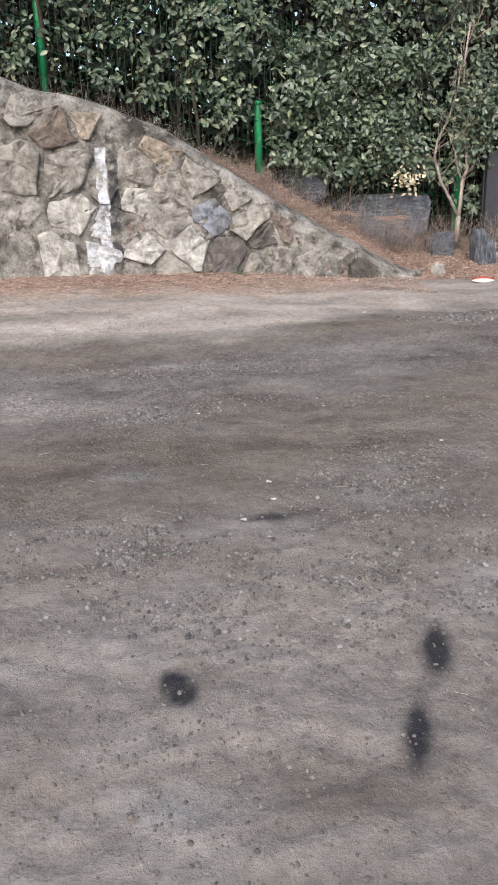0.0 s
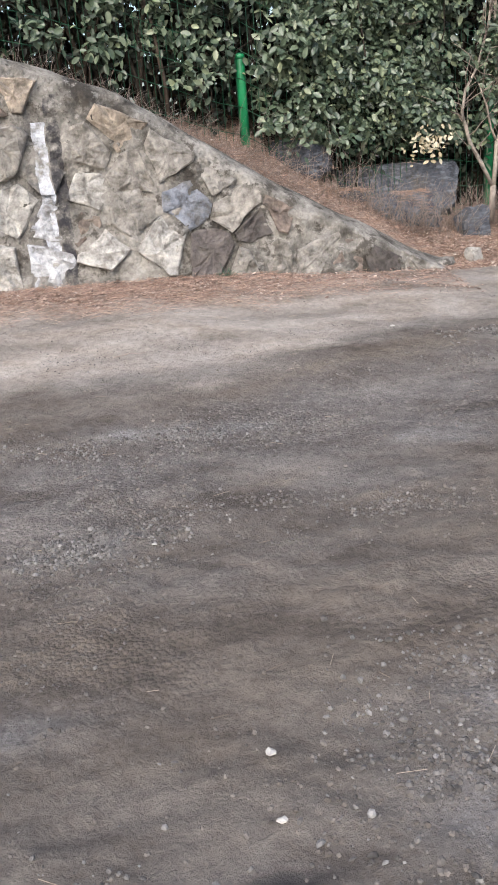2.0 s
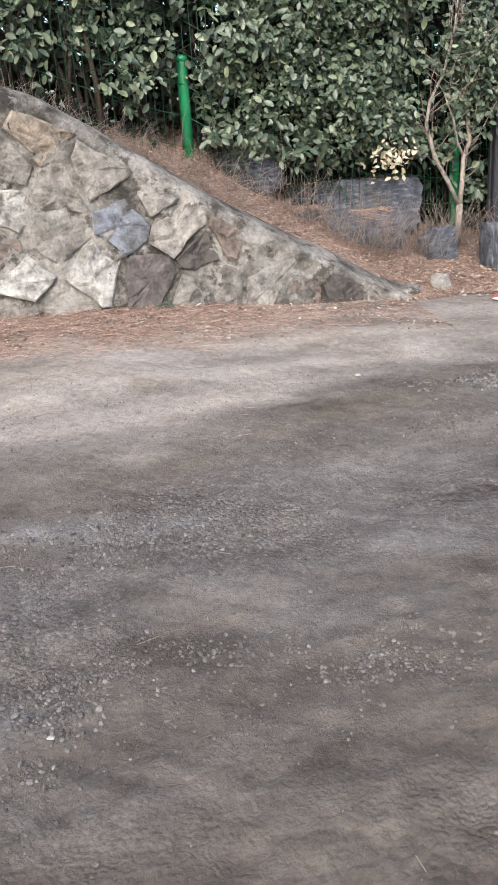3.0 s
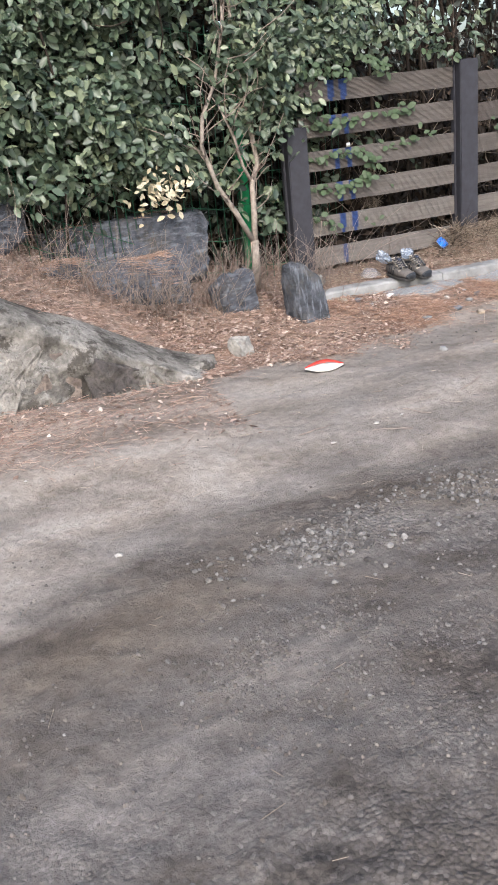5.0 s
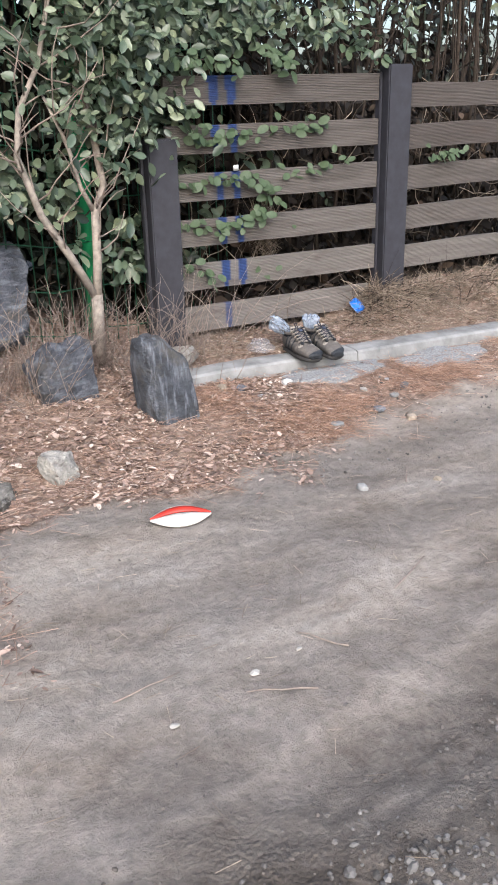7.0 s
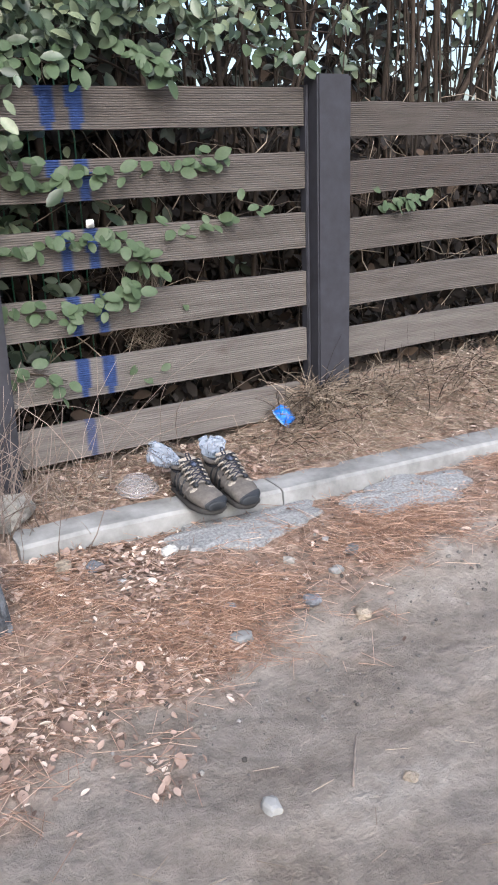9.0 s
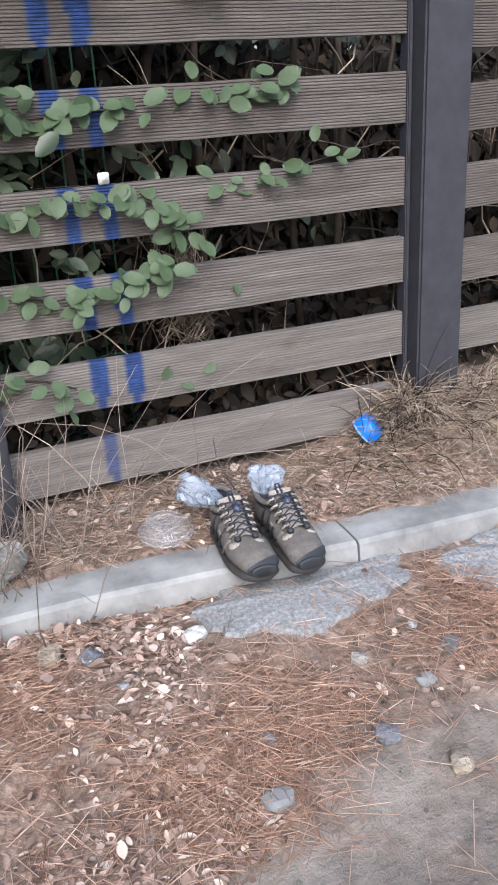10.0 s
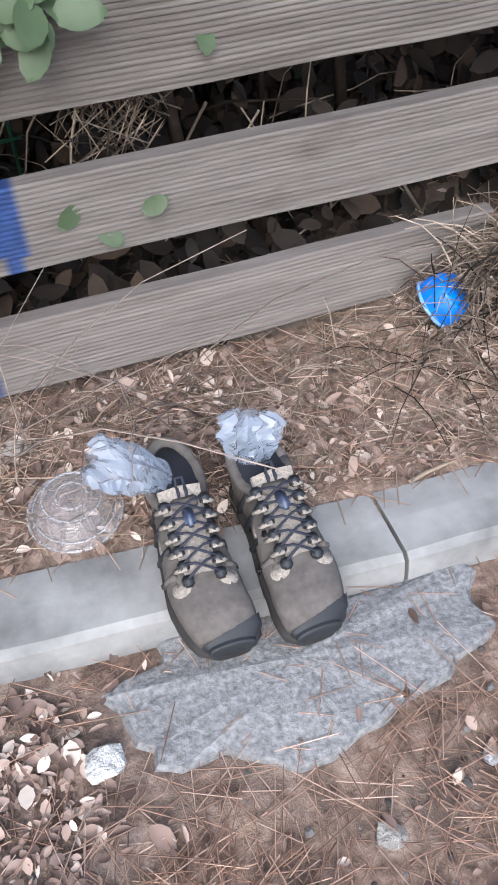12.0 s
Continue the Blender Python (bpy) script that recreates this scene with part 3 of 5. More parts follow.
# ---- kerb ----
def build_kerb():
    kerb = thing("kerb", "pale concrete kerbstones laid end to end, one joint cracked open", "kerb", kind="structure")
    for x0, x1 in ((-1.22, -0.392), (-0.386, 0.62), (0.63, 1.63), (1.64, 2.64)):
        verts = []
        n = 26
        profile = [(0, -0.12), (0, 0.0), (0.001, 0.04), (0.002, 0.09), (0.004, 0.116), (0.014, 0.126), (0.07, 0.129), (0.124, 0.128), (0.13, 0.12), (0.13, -0.12)]
        for i in range(n + 1):
            x = x0 + (x1 - x0) * i / n
            for dy, dz in profile:
                k = 0.002 * noise.noise((x * 6, dy * 20, dz * 20)) + 0.0012 * noise.noise((x * 40, dy * 50, dz * 50))
                verts.append((x, float(kerb_line(x)) + dy + k, 0.015 + dz + 0.6 * k - 0.012 * float(smooth_step(-1.0, -1.3, x))))
        m = len(profile)
        faces = [[i * m + k, (i + 1) * m + k, (i + 1) * m + k + 1, i * m + k + 1] for i in range(n) for k in range(m - 1)]
        faces += [list(range(m))[::-1], [n * m + k for k in range(m)]]
        part("kerbstone", mesh_of("kerbstone", verts, faces, CONCRETE, smooth=False), kerb)
    for cx, cy, rx, ry in ((-0.58, -0.49, 0.27, 0.13), (0.02, -0.56, 0.26, 0.12), (0.75, -0.57, 0.3, 0.1)):
        verts, n = [], 40
        for s in (1.0, 0.9, 0.5):
            for i in range(n):
                a = 2 * math.pi * i / n
                k = 1 + 0.45 * noise.noise((cx * 9 + math.cos(a) * 2, math.sin(a) * 2, 3)) + 0.2 * noise.noise((cx * 9 + math.cos(a) * 6, math.sin(a) * 6, 3))
                x, y = cx + rx * s * k * math.cos(a), cy + ry * s * k * math.sin(a)
                y = min(y, float(kerb_line(x)) + 0.01)
                verts.append((x, y, float(land(x, y)) + (-0.03, 0.012, 0.018)[(1.0, 0.9, 0.5).index(s)]))
        verts.append((cx, cy, float(land(cx, cy)) + 0.02))
        faces = [[k * n + i, k * n + (i + 1) % n, (k + 1) * n + (i + 1) % n, (k + 1) * n + i] for k in range(2) for i in range(n)]
        faces += [[2 * n + i, 2 * n + (i + 1) % n, 3 * n] for i in range(n)]
        part("concrete_haunch", mesh_of("concrete_haunch", verts, faces, ROUGHCAST, smooth=False), kerb, "spilled rough grey concrete")


build_kerb()


# ---- dark board fence ----
def board(fence, x0, x1, z0, height=0.122, sag=0.0, painted=False, ragged=0.0, tone=0.5):
    """A grooved decking board; its face is cut by fine grooves along its length."""
    n, grooves = max(4, int((x1 - x0) / 0.011)), 17
    profile = [(0.022, 0.0), (-0.002, 0.0)]
    for g in range(grooves):
        a, b = (g + 0.15) / grooves, (g + 0.85) / grooves
        profile += [(-0.0035, a), (-0.0035, (a + b) / 2), (-0.0008, b), (-0.0008, b + 0.12 / grooves)]
    profile += [(-0.002, 1.0), (0.022, 1.0)]
    verts, paint, m = [], [], len(profile)
    for i in range(n + 1):
        x = x0 + (x1 - x0) * i / n
        u = (x - x0) / (x1 - x0)
        for dy, s in profile:
            z = z0 + s * height + sag * math.sin(math.pi * u) + 0.003 * noise.noise((x * 5, z0 * 9, 0))
            if ragged and s > 0.8:
                z -= ragged * max(0, noise.noise((x * 6, 2, z0))) * (s - 0.6)
            verts.append((x, dy + 0.004 * noise.noise((x * 3, z0 * 5, 1)), z))
            e = 0.0015 * noise.noise((z * 18, x * 3, 4))
            lean, slim = 0.043 * (1.35 - z), 0.003 * (1.35 - z) + 0.013 * max(0, 0.6 - s)
            band = any(lo + lean + e < x < hi + lean + e for lo, hi in ((-0.93 + slim, -0.884 - slim), (-0.844 + slim, -0.795 - slim)))
            paint.append((1.0 if z0 > 0.3 else 0.75 * (x < -0.84)) if band and painted else 0.0)
    faces = [[i * m + k, (i + 1) * m + k, (i + 1) * m + k + 1, i * m + k + 1] for i in range(n) for k in range(m - 1)]
    faces += [[i * m + m - 1, (i + 1) * m + m - 1, (i + 1) * m, i * m] for i in range(n)]
    faces += [list(range(m))[::-1], [n * m + k for k in range(m)]]
    me = mesh_of("board", verts, faces, BOARD, smooth=False)
    a = me.attributes.new("tone", "FLOAT", "POINT")
    a.data.foreach_set("value", np.full(len(verts), tone, np.float32))
    a = me.attributes.new("paint", "FLOAT", "POINT")
    a.data.foreach_set("value", np.array(paint, np.float32))
    return part("board", me, fence)


def fence_post(fence, x, top, width=0.138):
    low = float(land(x + 0.07, -0.03)) - 0.1
    v, f = block(x, x + width, -0.062, 0.03, low, top, 0.006)
    v = [(px + (0.004 if pz > top - 0.02 else 0), py, pz) for px, py, pz in v]
    main = part("post", mesh_of("post", v, f, POST, smooth=False), fence)
    v, f = block(x - 0.014, x - 0.001, -0.012, 0.028, low, top - 0.03, 0.003)
    part("batten", mesh_of("batten", v, f, POST, smooth=False), main)


def build_fence():
    fence = thing("wooden_fence", "weathered grey board fence on dark posts, two blue painted bands", "fence")
    for k in range(5):
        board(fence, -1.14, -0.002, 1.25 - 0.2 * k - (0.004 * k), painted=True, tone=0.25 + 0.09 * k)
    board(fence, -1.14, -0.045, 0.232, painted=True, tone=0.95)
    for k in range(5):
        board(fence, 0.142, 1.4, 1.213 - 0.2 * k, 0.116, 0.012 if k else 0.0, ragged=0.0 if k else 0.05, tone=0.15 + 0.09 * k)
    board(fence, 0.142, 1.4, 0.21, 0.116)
    for x, top in ((-1.255, 1.12), (0.002, 1.41), (1.402, 1.4)):
        fence_post(fence, x, top)
    screw = tube([(-0.805, -0.016, 0.978), (-0.805, 0.0, 0.978)], [0.006, 0.004], 8)
    nailhead = joined([block(-0.818, -0.792, -0.012, -0.006, 0.965, 0.991, 0.002), screw])
    part("bracket", mesh_of("bracket", *nailhead, plain("zinc", (0.55, 0.55, 0.53), 0.4)), fence, "small white metal bracket")


build_fence()


# ---- green wire fence ----
def fence_run(x):
    return -0.36 + 0.23 * (x + 3.61)


def build_wire_fence():
    posts = [(-7.6, 2.75), (-5.5, 2.6), (-3.61, 1.62), (-1.5, 1.72)]
    fence = thing("wire_fence", "green welded wire mesh fence on round green posts", "fence")
    for x, top in posts:
        y = float(fence_run(x))
        low = float(land(x, y)) - 0.1
        v, f = tube([(x, y, low), (x, y, top - 0.02), (x, y, top - 0.005), (x, y, top)], [0.036, 0.036, 0.032, 0.015], 14)
        p = part("post", mesh_of("post", v, f, GREEN), fence)
        part("post_cap", mesh_of("post_cap", *tube([(x, y, top - 0.03), (x, y, top - 0.002), (x, y, top + 0.012)], [0.04, 0.039, 0.018], 14), GREEN), p)
    for x in np.arange(-6.4, -0.72, 0.055):
        y = float(fence_run(x)) - 0.03
        low = float(land(x, y)) - 0.02
        part("vertical_wire", mesh_of("vertical_wire", *tube([(x, y, low), (x, y, low + 1.55)], 0.0028, 4), WIRE), fence)
    ends = [p[0] for p in posts] + [-0.72]
    for a in range(len(ends) - 1):
        x0, x1 = ends[a], ends[a + 1]
        for h in np.arange(0.08, 1.56, 0.2):
            pts = [(x, float(fence_run(x)) - 0.035, float(land(x, fence_run(x) - 0.03)) + h) for x in np.linspace(x0, x1, 12)]
            part("horizontal_wire", mesh_of("horizontal_wire", *tube(pts, 0.0028, 4), WIRE), fence)


build_wire_fence()


# ---- rocks ----
def rock(name, centre, size, label, mat, seed, turn=0.0, rough=0.22, facets=9, lean=0.0):
    """A quarried rock: a ball cut by flat planes, then roughened."""
    bm = bmesh.new()
    bmesh.ops.create_icosphere(bm, subdivisions=4 if max(size) > 0.2 else (3 if max(size) > 0.08 else 2), radius=1.0)
    r = random.Random(seed)
    cuts = [(Vector((r.gauss(0, 1), r.gauss(0, 1), r.gauss(0, 1))).normalized(), r.uniform(0.6, 0.82)) for _ in range(facets)]
    cuts += [(Vector(n), r.uniform(0.62, 0.75)) for n in ((1, 0, 0), (-1, 0, 0), (0, 1, 0), (0, -1, 0), (0, 0, 1), (0, 0, -1))]
    m = pose(*centre, 0, lean, turn)
    for v in bm.verts:
        p = v.co.normalized()
        for n, d in cuts:
            over = p.dot(n) - d
            if over > 0:
                p = p - n * over * 0.93
        k = 1 + rough * 0.5 * noise.noise(p * 2.2 + Vector((seed, 0, 0))) + rough * 0.22 * noise.noise(p * 7 + Vector((0, seed, 0)))
        v.co = m @ Vector((p.x * size[0] * k / 1.4, p.y * size[1] * k / 1.4, p.z * size[2] * k / 1.4))
    verts = [v.co[:] for v in bm.verts]
    bm.verts.index_update()
    faces = [[v.index for v in f.verts] for f in bm.faces]
    bm.free()
    return solid(name, mesh_of(name, verts, faces, mat, smooth=False), label, "rock")


rock("boulder", (-2.36, 0.12, 0.5), (1.12, 0.5, 0.46), "large blue-grey quarried boulder half buried in the bank", SLATE, 3, 4, 0.18)
rock("boulder", (-3.16, -0.12, 0.8), (0.48, 0.42, 0.36), "dark blue-grey boulder half buried in pine needles", SLATE, 8, -10)
rock("boulder", (-2.34, -0.12, 0.34), (0.66, 0.36, 0.34), "low blue-grey boulder below the larger ones", SLATE, 12, 6)
rock("boulder", (-2.9, -0.22, 0.46), (0.36, 0.28, 0.22), "small blue-grey boulder lying in dry needles", SLATE, 17, 20)
rock("boulder", (-1.8, -0.32, 0.2), (0.25, 0.2, 0.34), "small dark grey angular rock among dry stems", SLATE, 21, 14)
rock("standing_rock", (-1.44, -0.59, 0.125), (0.18, 0.19, 0.6), "upright blue-grey rock with pale veins standing in leaf litter", SLATE_UP, 26, 10, 0.12, 6, -7)
rock("stone", (-1.98, -0.89, 0.05), (0.11, 0.1, 0.15), "pale grey loose stone lying in leaf litter", PALE, 31, 30)
rock("stone", (-2.3, -1.02, 0.03), (0.28, 0.16, 0.1), "light grey stone at the end of the wall", MORTAR, 33, 10)
rock("stone", (-1.2, -0.2, 0.18), (0.15, 0.1, 0.09), "light grey stone beside the upright rock", PALE, 35, 10)


def ledge_needles():
    """Pine needles and leaves caught on the flat tops and ledges of the boulders."""
    spots = []
    for ob in [o for o in scene.objects if o.name.startswith("boulder")]:
        for f in ob.data.polygons:
            if f.normal.z > 0.5 and f.center.y < 0.12 and f.center.x < -1.95:
                spots.append(tuple(f.center))
    p = np.array(spots)
    p = p[wobble(p[:, 0], p[:, 1], 6.0, 3) > 0.12]
    p = np.repeat(p, 4, axis=0) + rng.normal(0, 0.022, (len(p) * 4, 3)) * (1, 1, 0.15)
    n = len(p)
    a = rng.normal(0.1, 0.5, n)
    way = np.stack([np.cos(a), np.sin(a), rng.normal(-0.05, 0.12, n)], 1)
    ax, ay, az = frames_of(way, np.array([0.0, -0.2, 1.0]))
    t = turns_from(ax * 0.0017, ay * (0.085 * rng.uniform(0.5, 1.3, n))[:, None], az * 0.0017)
    base = [(-0.5, 0, 0), (0.5, 0, 0), (0, 0, 0.8), (-0.4, 1, 0), (0.4, 1, 0), (0, 1, 0.7)]
    tris = [(0, 1, 4), (0, 4, 3), (1, 2, 5), (1, 5, 4), (2, 0, 3), (2, 3, 5)]
    solid("pine_needles", swarm("ledge_needles", base, tris, t, p + (0, 0, 0.005), NEEDLE), "reddish dry pine needles lying on the boulders", "pine needles", kind="stuff")


ledge_needles()

# ---- shrub ----
def build_shrub():
    shrub = thing("shrub", "bare pale-barked shrub forking low, thin twigs", "shrub", (-1.57, -0.13, 0.2))
    trunk = [(-1.57, -0.13, 0.2), (-1.56, -0.13, 0.35), (-1.555, -0.13, 0.5)]
    part("trunk", mesh_of("trunk", *tube(trunk, [0.03, 0.026, 0.025], 9), BARK), shrub)
    right = [(-1.555, -0.13, 0.48), (-1.535, -0.12, 0.66), (-1.525, -0.11, 0.84), (-1.475, -0.1, 0.95), (-1.5, -0.1, 1.15), (-1.53, -0.1, 1.35), (-1.56, -0.1, 1.6), (-1.55, -0.08, 1.95), (-1.5, -0.05, 2.3)]
    left = [(-1.56, -0.13, 0.49), (-1.66, -0.14, 0.68), (-1.76, -0.14, 0.85), (-1.83, -0.14, 1.08), (-1.8, -0.13, 1.25), (-1.7, -0.12, 1.42), (-1.62, -0.12, 1.7), (-1.58, -0.1, 2.0)]
    fork = [(-1.525, -0.11, 0.84), (-1.58, -0.12, 0.95), (-1.62, -0.13, 1.12), (-1.7, -0.14, 1.3)]
    part("limb", mesh_of("limb", *tube(right, np.linspace(0.021, 0.009, 9), 8), BARK), shrub)
    part("limb", mesh_of("limb", *tube(left, np.linspace(0.019, 0.007, 8), 8), BARK), shrub)
    part("limb", mesh_of("limb", *tube(fork, np.linspace(0.012, 0.006, 4), 7), BARK), shrub)
    r = random.Random(3)
    for path in (right, left, fork):
        for k in range(2, len(path)):
            for _ in range(5):
                p, q = Vector(path[k - 1]), Vector(path[k])
                a = p.lerp(q, r.random())
                d = Vector((r.uniform(-1, 1), r.uniform(-0.8, 0.3), r.uniform(0.1, 1.0))).normalized()
                pts, length = [a], r.uniform(0.12, 0.5)
                for _ in range(4):
                    d = (d + Vector((r.gauss(0, 0.25), r.gauss(0, 0.2), r.gauss(0.08, 0.2)))).normalized()
                    pts.append(pts[-1] + d * length / 4)
                part("twig", mesh_of("twig", *tube(pts, np.linspace(0.0042, 0.0014, 5), 4), TWIG), shrub)


build_shrub()

# ---- leaves and stems of the hedge ----
LEAF = [(0, 0, 0), (-0.2, 0.22, 0.05), (-0.27, 0.52, 0.06), (-0.17, 0.82, 0.0), (0, 1, -0.08), (0.17, 0.82, 0.0), (0.27, 0.52, 0.06), (0.2, 0.22, 0.05), (0, 0.5, -0.03)]
LEAF_TRIS = [(8, 0, 1), (8, 1, 2), (8, 2, 3), (8, 3, 4), (8, 4, 5), (8, 5, 6), (8, 6, 7), (8, 7, 0)]


def leaves(name, places, size, mat, out=(0, -1, 0), droop=0.5, spread=0.62):
    """Oval leaves that hang with their faces outwards and up."""
    n = len(places)
    face = unit(np.array(out, float) * 0.8 + np.array([0, 0, 0.55]) + rng.normal(0, spread, (n, 3)))
    way = unit(rng.normal(0, 1, (n, 3)) + np.array([0, -0.3, -droop]))
    way = unit(way - face * (way * face).sum(1, keepdims=True))
    x = np.cross(way, face)
    s = size * rng.uniform(0.6, 1.25, n)
    t = turns_from(x, way, face) * s[:, None, None]
    return swarm(name, LEAF, LEAF_TRIS, t, places, mat)


def hedge_density(x, z):
    """Where the ivy is thick, 0 to 1."""
    d = 0.62 + 0.45 * wobble(x, z, 4.5, 3) + 0.25 * wobble(x, z, 13.0, 5)
    low = land(x, fence_run(x))
    d = d * smooth_step(0.1, 0.55, z - low - 0.12 * wobble(x, z, 6, 2))
    right = smooth_step(-1.15, -0.85, x)
    above = smooth_step(1.36, 1.55, z + 0.12 * wobble(x, z, 5, 8))
    fade = 1 - 0.9 * smooth_step(-0.55, 0.15, x)
    sprays = 0.25 * smooth_step(-0.45, -0.9, x) + 0.05
    return np.clip(d * (1 - right) + right * fade * d * np.maximum(above, sprays), 0, 1)


def build_hedge():
    hedge = thing("ivy_hedge", "dense dark green ivy hedge climbing through the wire fence", "hedge")
    # The two deepest layers are added to block light from behind.
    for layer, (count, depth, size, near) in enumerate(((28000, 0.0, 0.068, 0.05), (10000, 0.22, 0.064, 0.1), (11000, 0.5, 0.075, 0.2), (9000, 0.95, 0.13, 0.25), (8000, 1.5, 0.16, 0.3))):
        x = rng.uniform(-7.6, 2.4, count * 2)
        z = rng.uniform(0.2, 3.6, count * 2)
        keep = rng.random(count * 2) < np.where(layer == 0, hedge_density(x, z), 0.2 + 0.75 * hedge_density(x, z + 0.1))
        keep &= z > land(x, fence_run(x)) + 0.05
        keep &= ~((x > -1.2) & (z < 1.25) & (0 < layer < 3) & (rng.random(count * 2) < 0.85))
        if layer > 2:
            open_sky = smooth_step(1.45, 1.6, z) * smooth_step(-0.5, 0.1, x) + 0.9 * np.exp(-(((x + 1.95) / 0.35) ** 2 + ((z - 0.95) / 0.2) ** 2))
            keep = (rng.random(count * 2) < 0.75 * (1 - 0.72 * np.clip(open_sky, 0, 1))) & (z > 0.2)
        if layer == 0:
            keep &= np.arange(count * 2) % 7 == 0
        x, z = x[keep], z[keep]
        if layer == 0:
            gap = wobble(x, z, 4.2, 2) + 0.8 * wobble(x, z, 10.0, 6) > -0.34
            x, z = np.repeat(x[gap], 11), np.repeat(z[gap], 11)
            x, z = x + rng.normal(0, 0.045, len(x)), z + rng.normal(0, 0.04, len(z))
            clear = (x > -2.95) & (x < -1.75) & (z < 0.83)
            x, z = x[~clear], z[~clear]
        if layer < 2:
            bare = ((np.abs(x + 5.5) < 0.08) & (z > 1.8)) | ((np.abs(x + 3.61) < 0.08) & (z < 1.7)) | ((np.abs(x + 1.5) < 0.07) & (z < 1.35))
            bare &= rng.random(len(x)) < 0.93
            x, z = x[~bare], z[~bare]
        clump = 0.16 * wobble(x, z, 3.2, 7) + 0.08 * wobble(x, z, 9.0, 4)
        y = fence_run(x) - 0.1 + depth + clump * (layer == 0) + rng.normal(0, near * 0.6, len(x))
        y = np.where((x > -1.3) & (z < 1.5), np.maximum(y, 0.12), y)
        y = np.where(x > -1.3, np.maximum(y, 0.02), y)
        # Inner layers take darker leaf colours that stand for shade.
        part("foliage", leaves("foliage", np.stack([x, y, z], 1), size, (IVY, SHADE, SHADE, SHADE_BROWN, SHADE_BROWN)[layer]), hedge)["kind"] = "stuff"
    r = random.Random(11)
    pieces = []
    for _ in range(260):
        x = r.uniform(-7.4, 2.2)
        y = float(fence_run(x)) + r.uniform(0.03, 0.75)
        z0 = float(land(x, y)) - 0.05
        pts, d = [Vector((x, max(y, 0.1) if x > -1.3 else y, z0))], Vector((r.gauss(0, 0.25), 0, 1))
        for _ in range(9):
            d = (d + Vector((r.gauss(0, 0.16), r.gauss(0, 0.08), 0.06))).normalized()
            pts.append(pts[-1] + d * 0.36)
            if pts[-1].x > -1.35:
                pts[-1].y = max(pts[-1].y, 0.06)
        w = r.choice((0.006, 0.009, 0.013, 0.02))
        pieces.append(tube(pts, np.linspace(w, w * 0.5, 10), 5))
    for _ in range(60):
        x, y = r.uniform(-0.6, 2.0), r.uniform(0.2, 0.9)
        pts = [Vector((x, y, float(land(x, y)) - 0.02))]
        for _ in range(7):
            pts.append(pts[-1] + Vector((r.gauss(0, 0.03), r.gauss(0, 0.02), 0.36)))
        w = r.choice((0.003, 0.004, 0.007, 0.012))
        pieces.append(tube(pts, np.linspace(w, w * 0.7, 8), 5))
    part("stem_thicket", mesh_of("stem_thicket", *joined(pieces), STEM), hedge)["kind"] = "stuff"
    pieces = []
    for _ in range(620):
        x = r.uniform(-7.0, 1.8)
        y = float(fence_run(x)) + r.uniform(-0.1, 0.45)
        z = float(land(x, y)) + r.uniform(0.0, 1.5)
        if x > -1.3:
            y = max(y, 0.06)
        pts, d = [Vector((x, y, z))], Vector((r.gauss(0, 1), r.gauss(0, 0.25), r.gauss(0.2, 0.7))).normalized()
        for _ in range(5):
            d = (d + Vector((r.gauss(0, 0.3), r.gauss(0, 0.12), r.gauss(0, 0.3)))).normalized()
            pts.append(pts[-1] + d * 0.09)
            if pts[-1].x > -1.3:
                pts[-1].y = max(pts[-1].y, 0.04)
        w = r.uniform(0.0016, 0.005)
        pieces.append(tube(pts, np.linspace(w, w * 0.6, 6), 4))
    # Vines share the darkened stem colour, so their shade is painted in.
    part("dead_vines", mesh_of("dead_vines", *joined(pieces), STEM), hedge, "dry brown tangled vines, coloured darker for shade")["kind"] = "stuff"
    n = 220
    x = rng.uniform(-1.2, 1.6, n)
    z = land(x, np.full(n, 0.2)) + np.abs(rng.normal(0, 0.42, n))
    y = rng.uniform(0.2, 0.8, n)
    # These dead leaves are coloured darker for the shade behind the boards.
    part("dead_leaves", leaves("dead_leaves", np.stack([x, y, z], 1), 0.04, SHADE_BROWN, (0, -1, 0), 0.9, 0.9), hedge, "dry brown leaves caught in vines, darkened for shade")["kind"] = "stuff"
    # Near-black leaves added behind the boards to stand for deep shade.
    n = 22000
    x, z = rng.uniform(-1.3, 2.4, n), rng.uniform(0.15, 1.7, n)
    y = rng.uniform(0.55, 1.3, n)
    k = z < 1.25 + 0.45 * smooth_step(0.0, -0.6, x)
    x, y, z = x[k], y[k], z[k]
    part("shade_leaves", leaves("shade_leaves", np.stack([x, y, z], 1), 0.075, SHADE_BROWN, (0, -1, 0), 1.2, 0.7), hedge, "near-black leaves standing for deep shade")["kind"] = "stuff"
    # More of them along the ground, to darken the low gaps.
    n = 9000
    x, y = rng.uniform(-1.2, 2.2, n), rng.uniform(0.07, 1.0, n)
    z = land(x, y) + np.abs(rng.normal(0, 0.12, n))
    part("shade_leaves", leaves("shade_leaves", np.stack([x, y, z], 1), 0.06, SHADE_BROWN, (0, -1, 0), 0.8, 0.9), hedge, "near-black leaves standing for shade low behind the fence")["kind"] = "stuff"
    pieces = []
    for _ in range(200):
        a = Vector((r.uniform(-1.2, 1.5), r.uniform(0.06, 0.3), r.uniform(0.2, 1.35)))
        d = Vector((r.gauss(0, 0.6), 0, r.gauss(0.2, 0.9))).normalized()
        pts = [a]
        for _ in range(5):
            d = (d + Vector((r.gauss(0, 0.25), r.gauss(0, 0.1), r.gauss(-0.05, 0.25)))).normalized()
            pts.append(pts[-1] + d * 0.05)
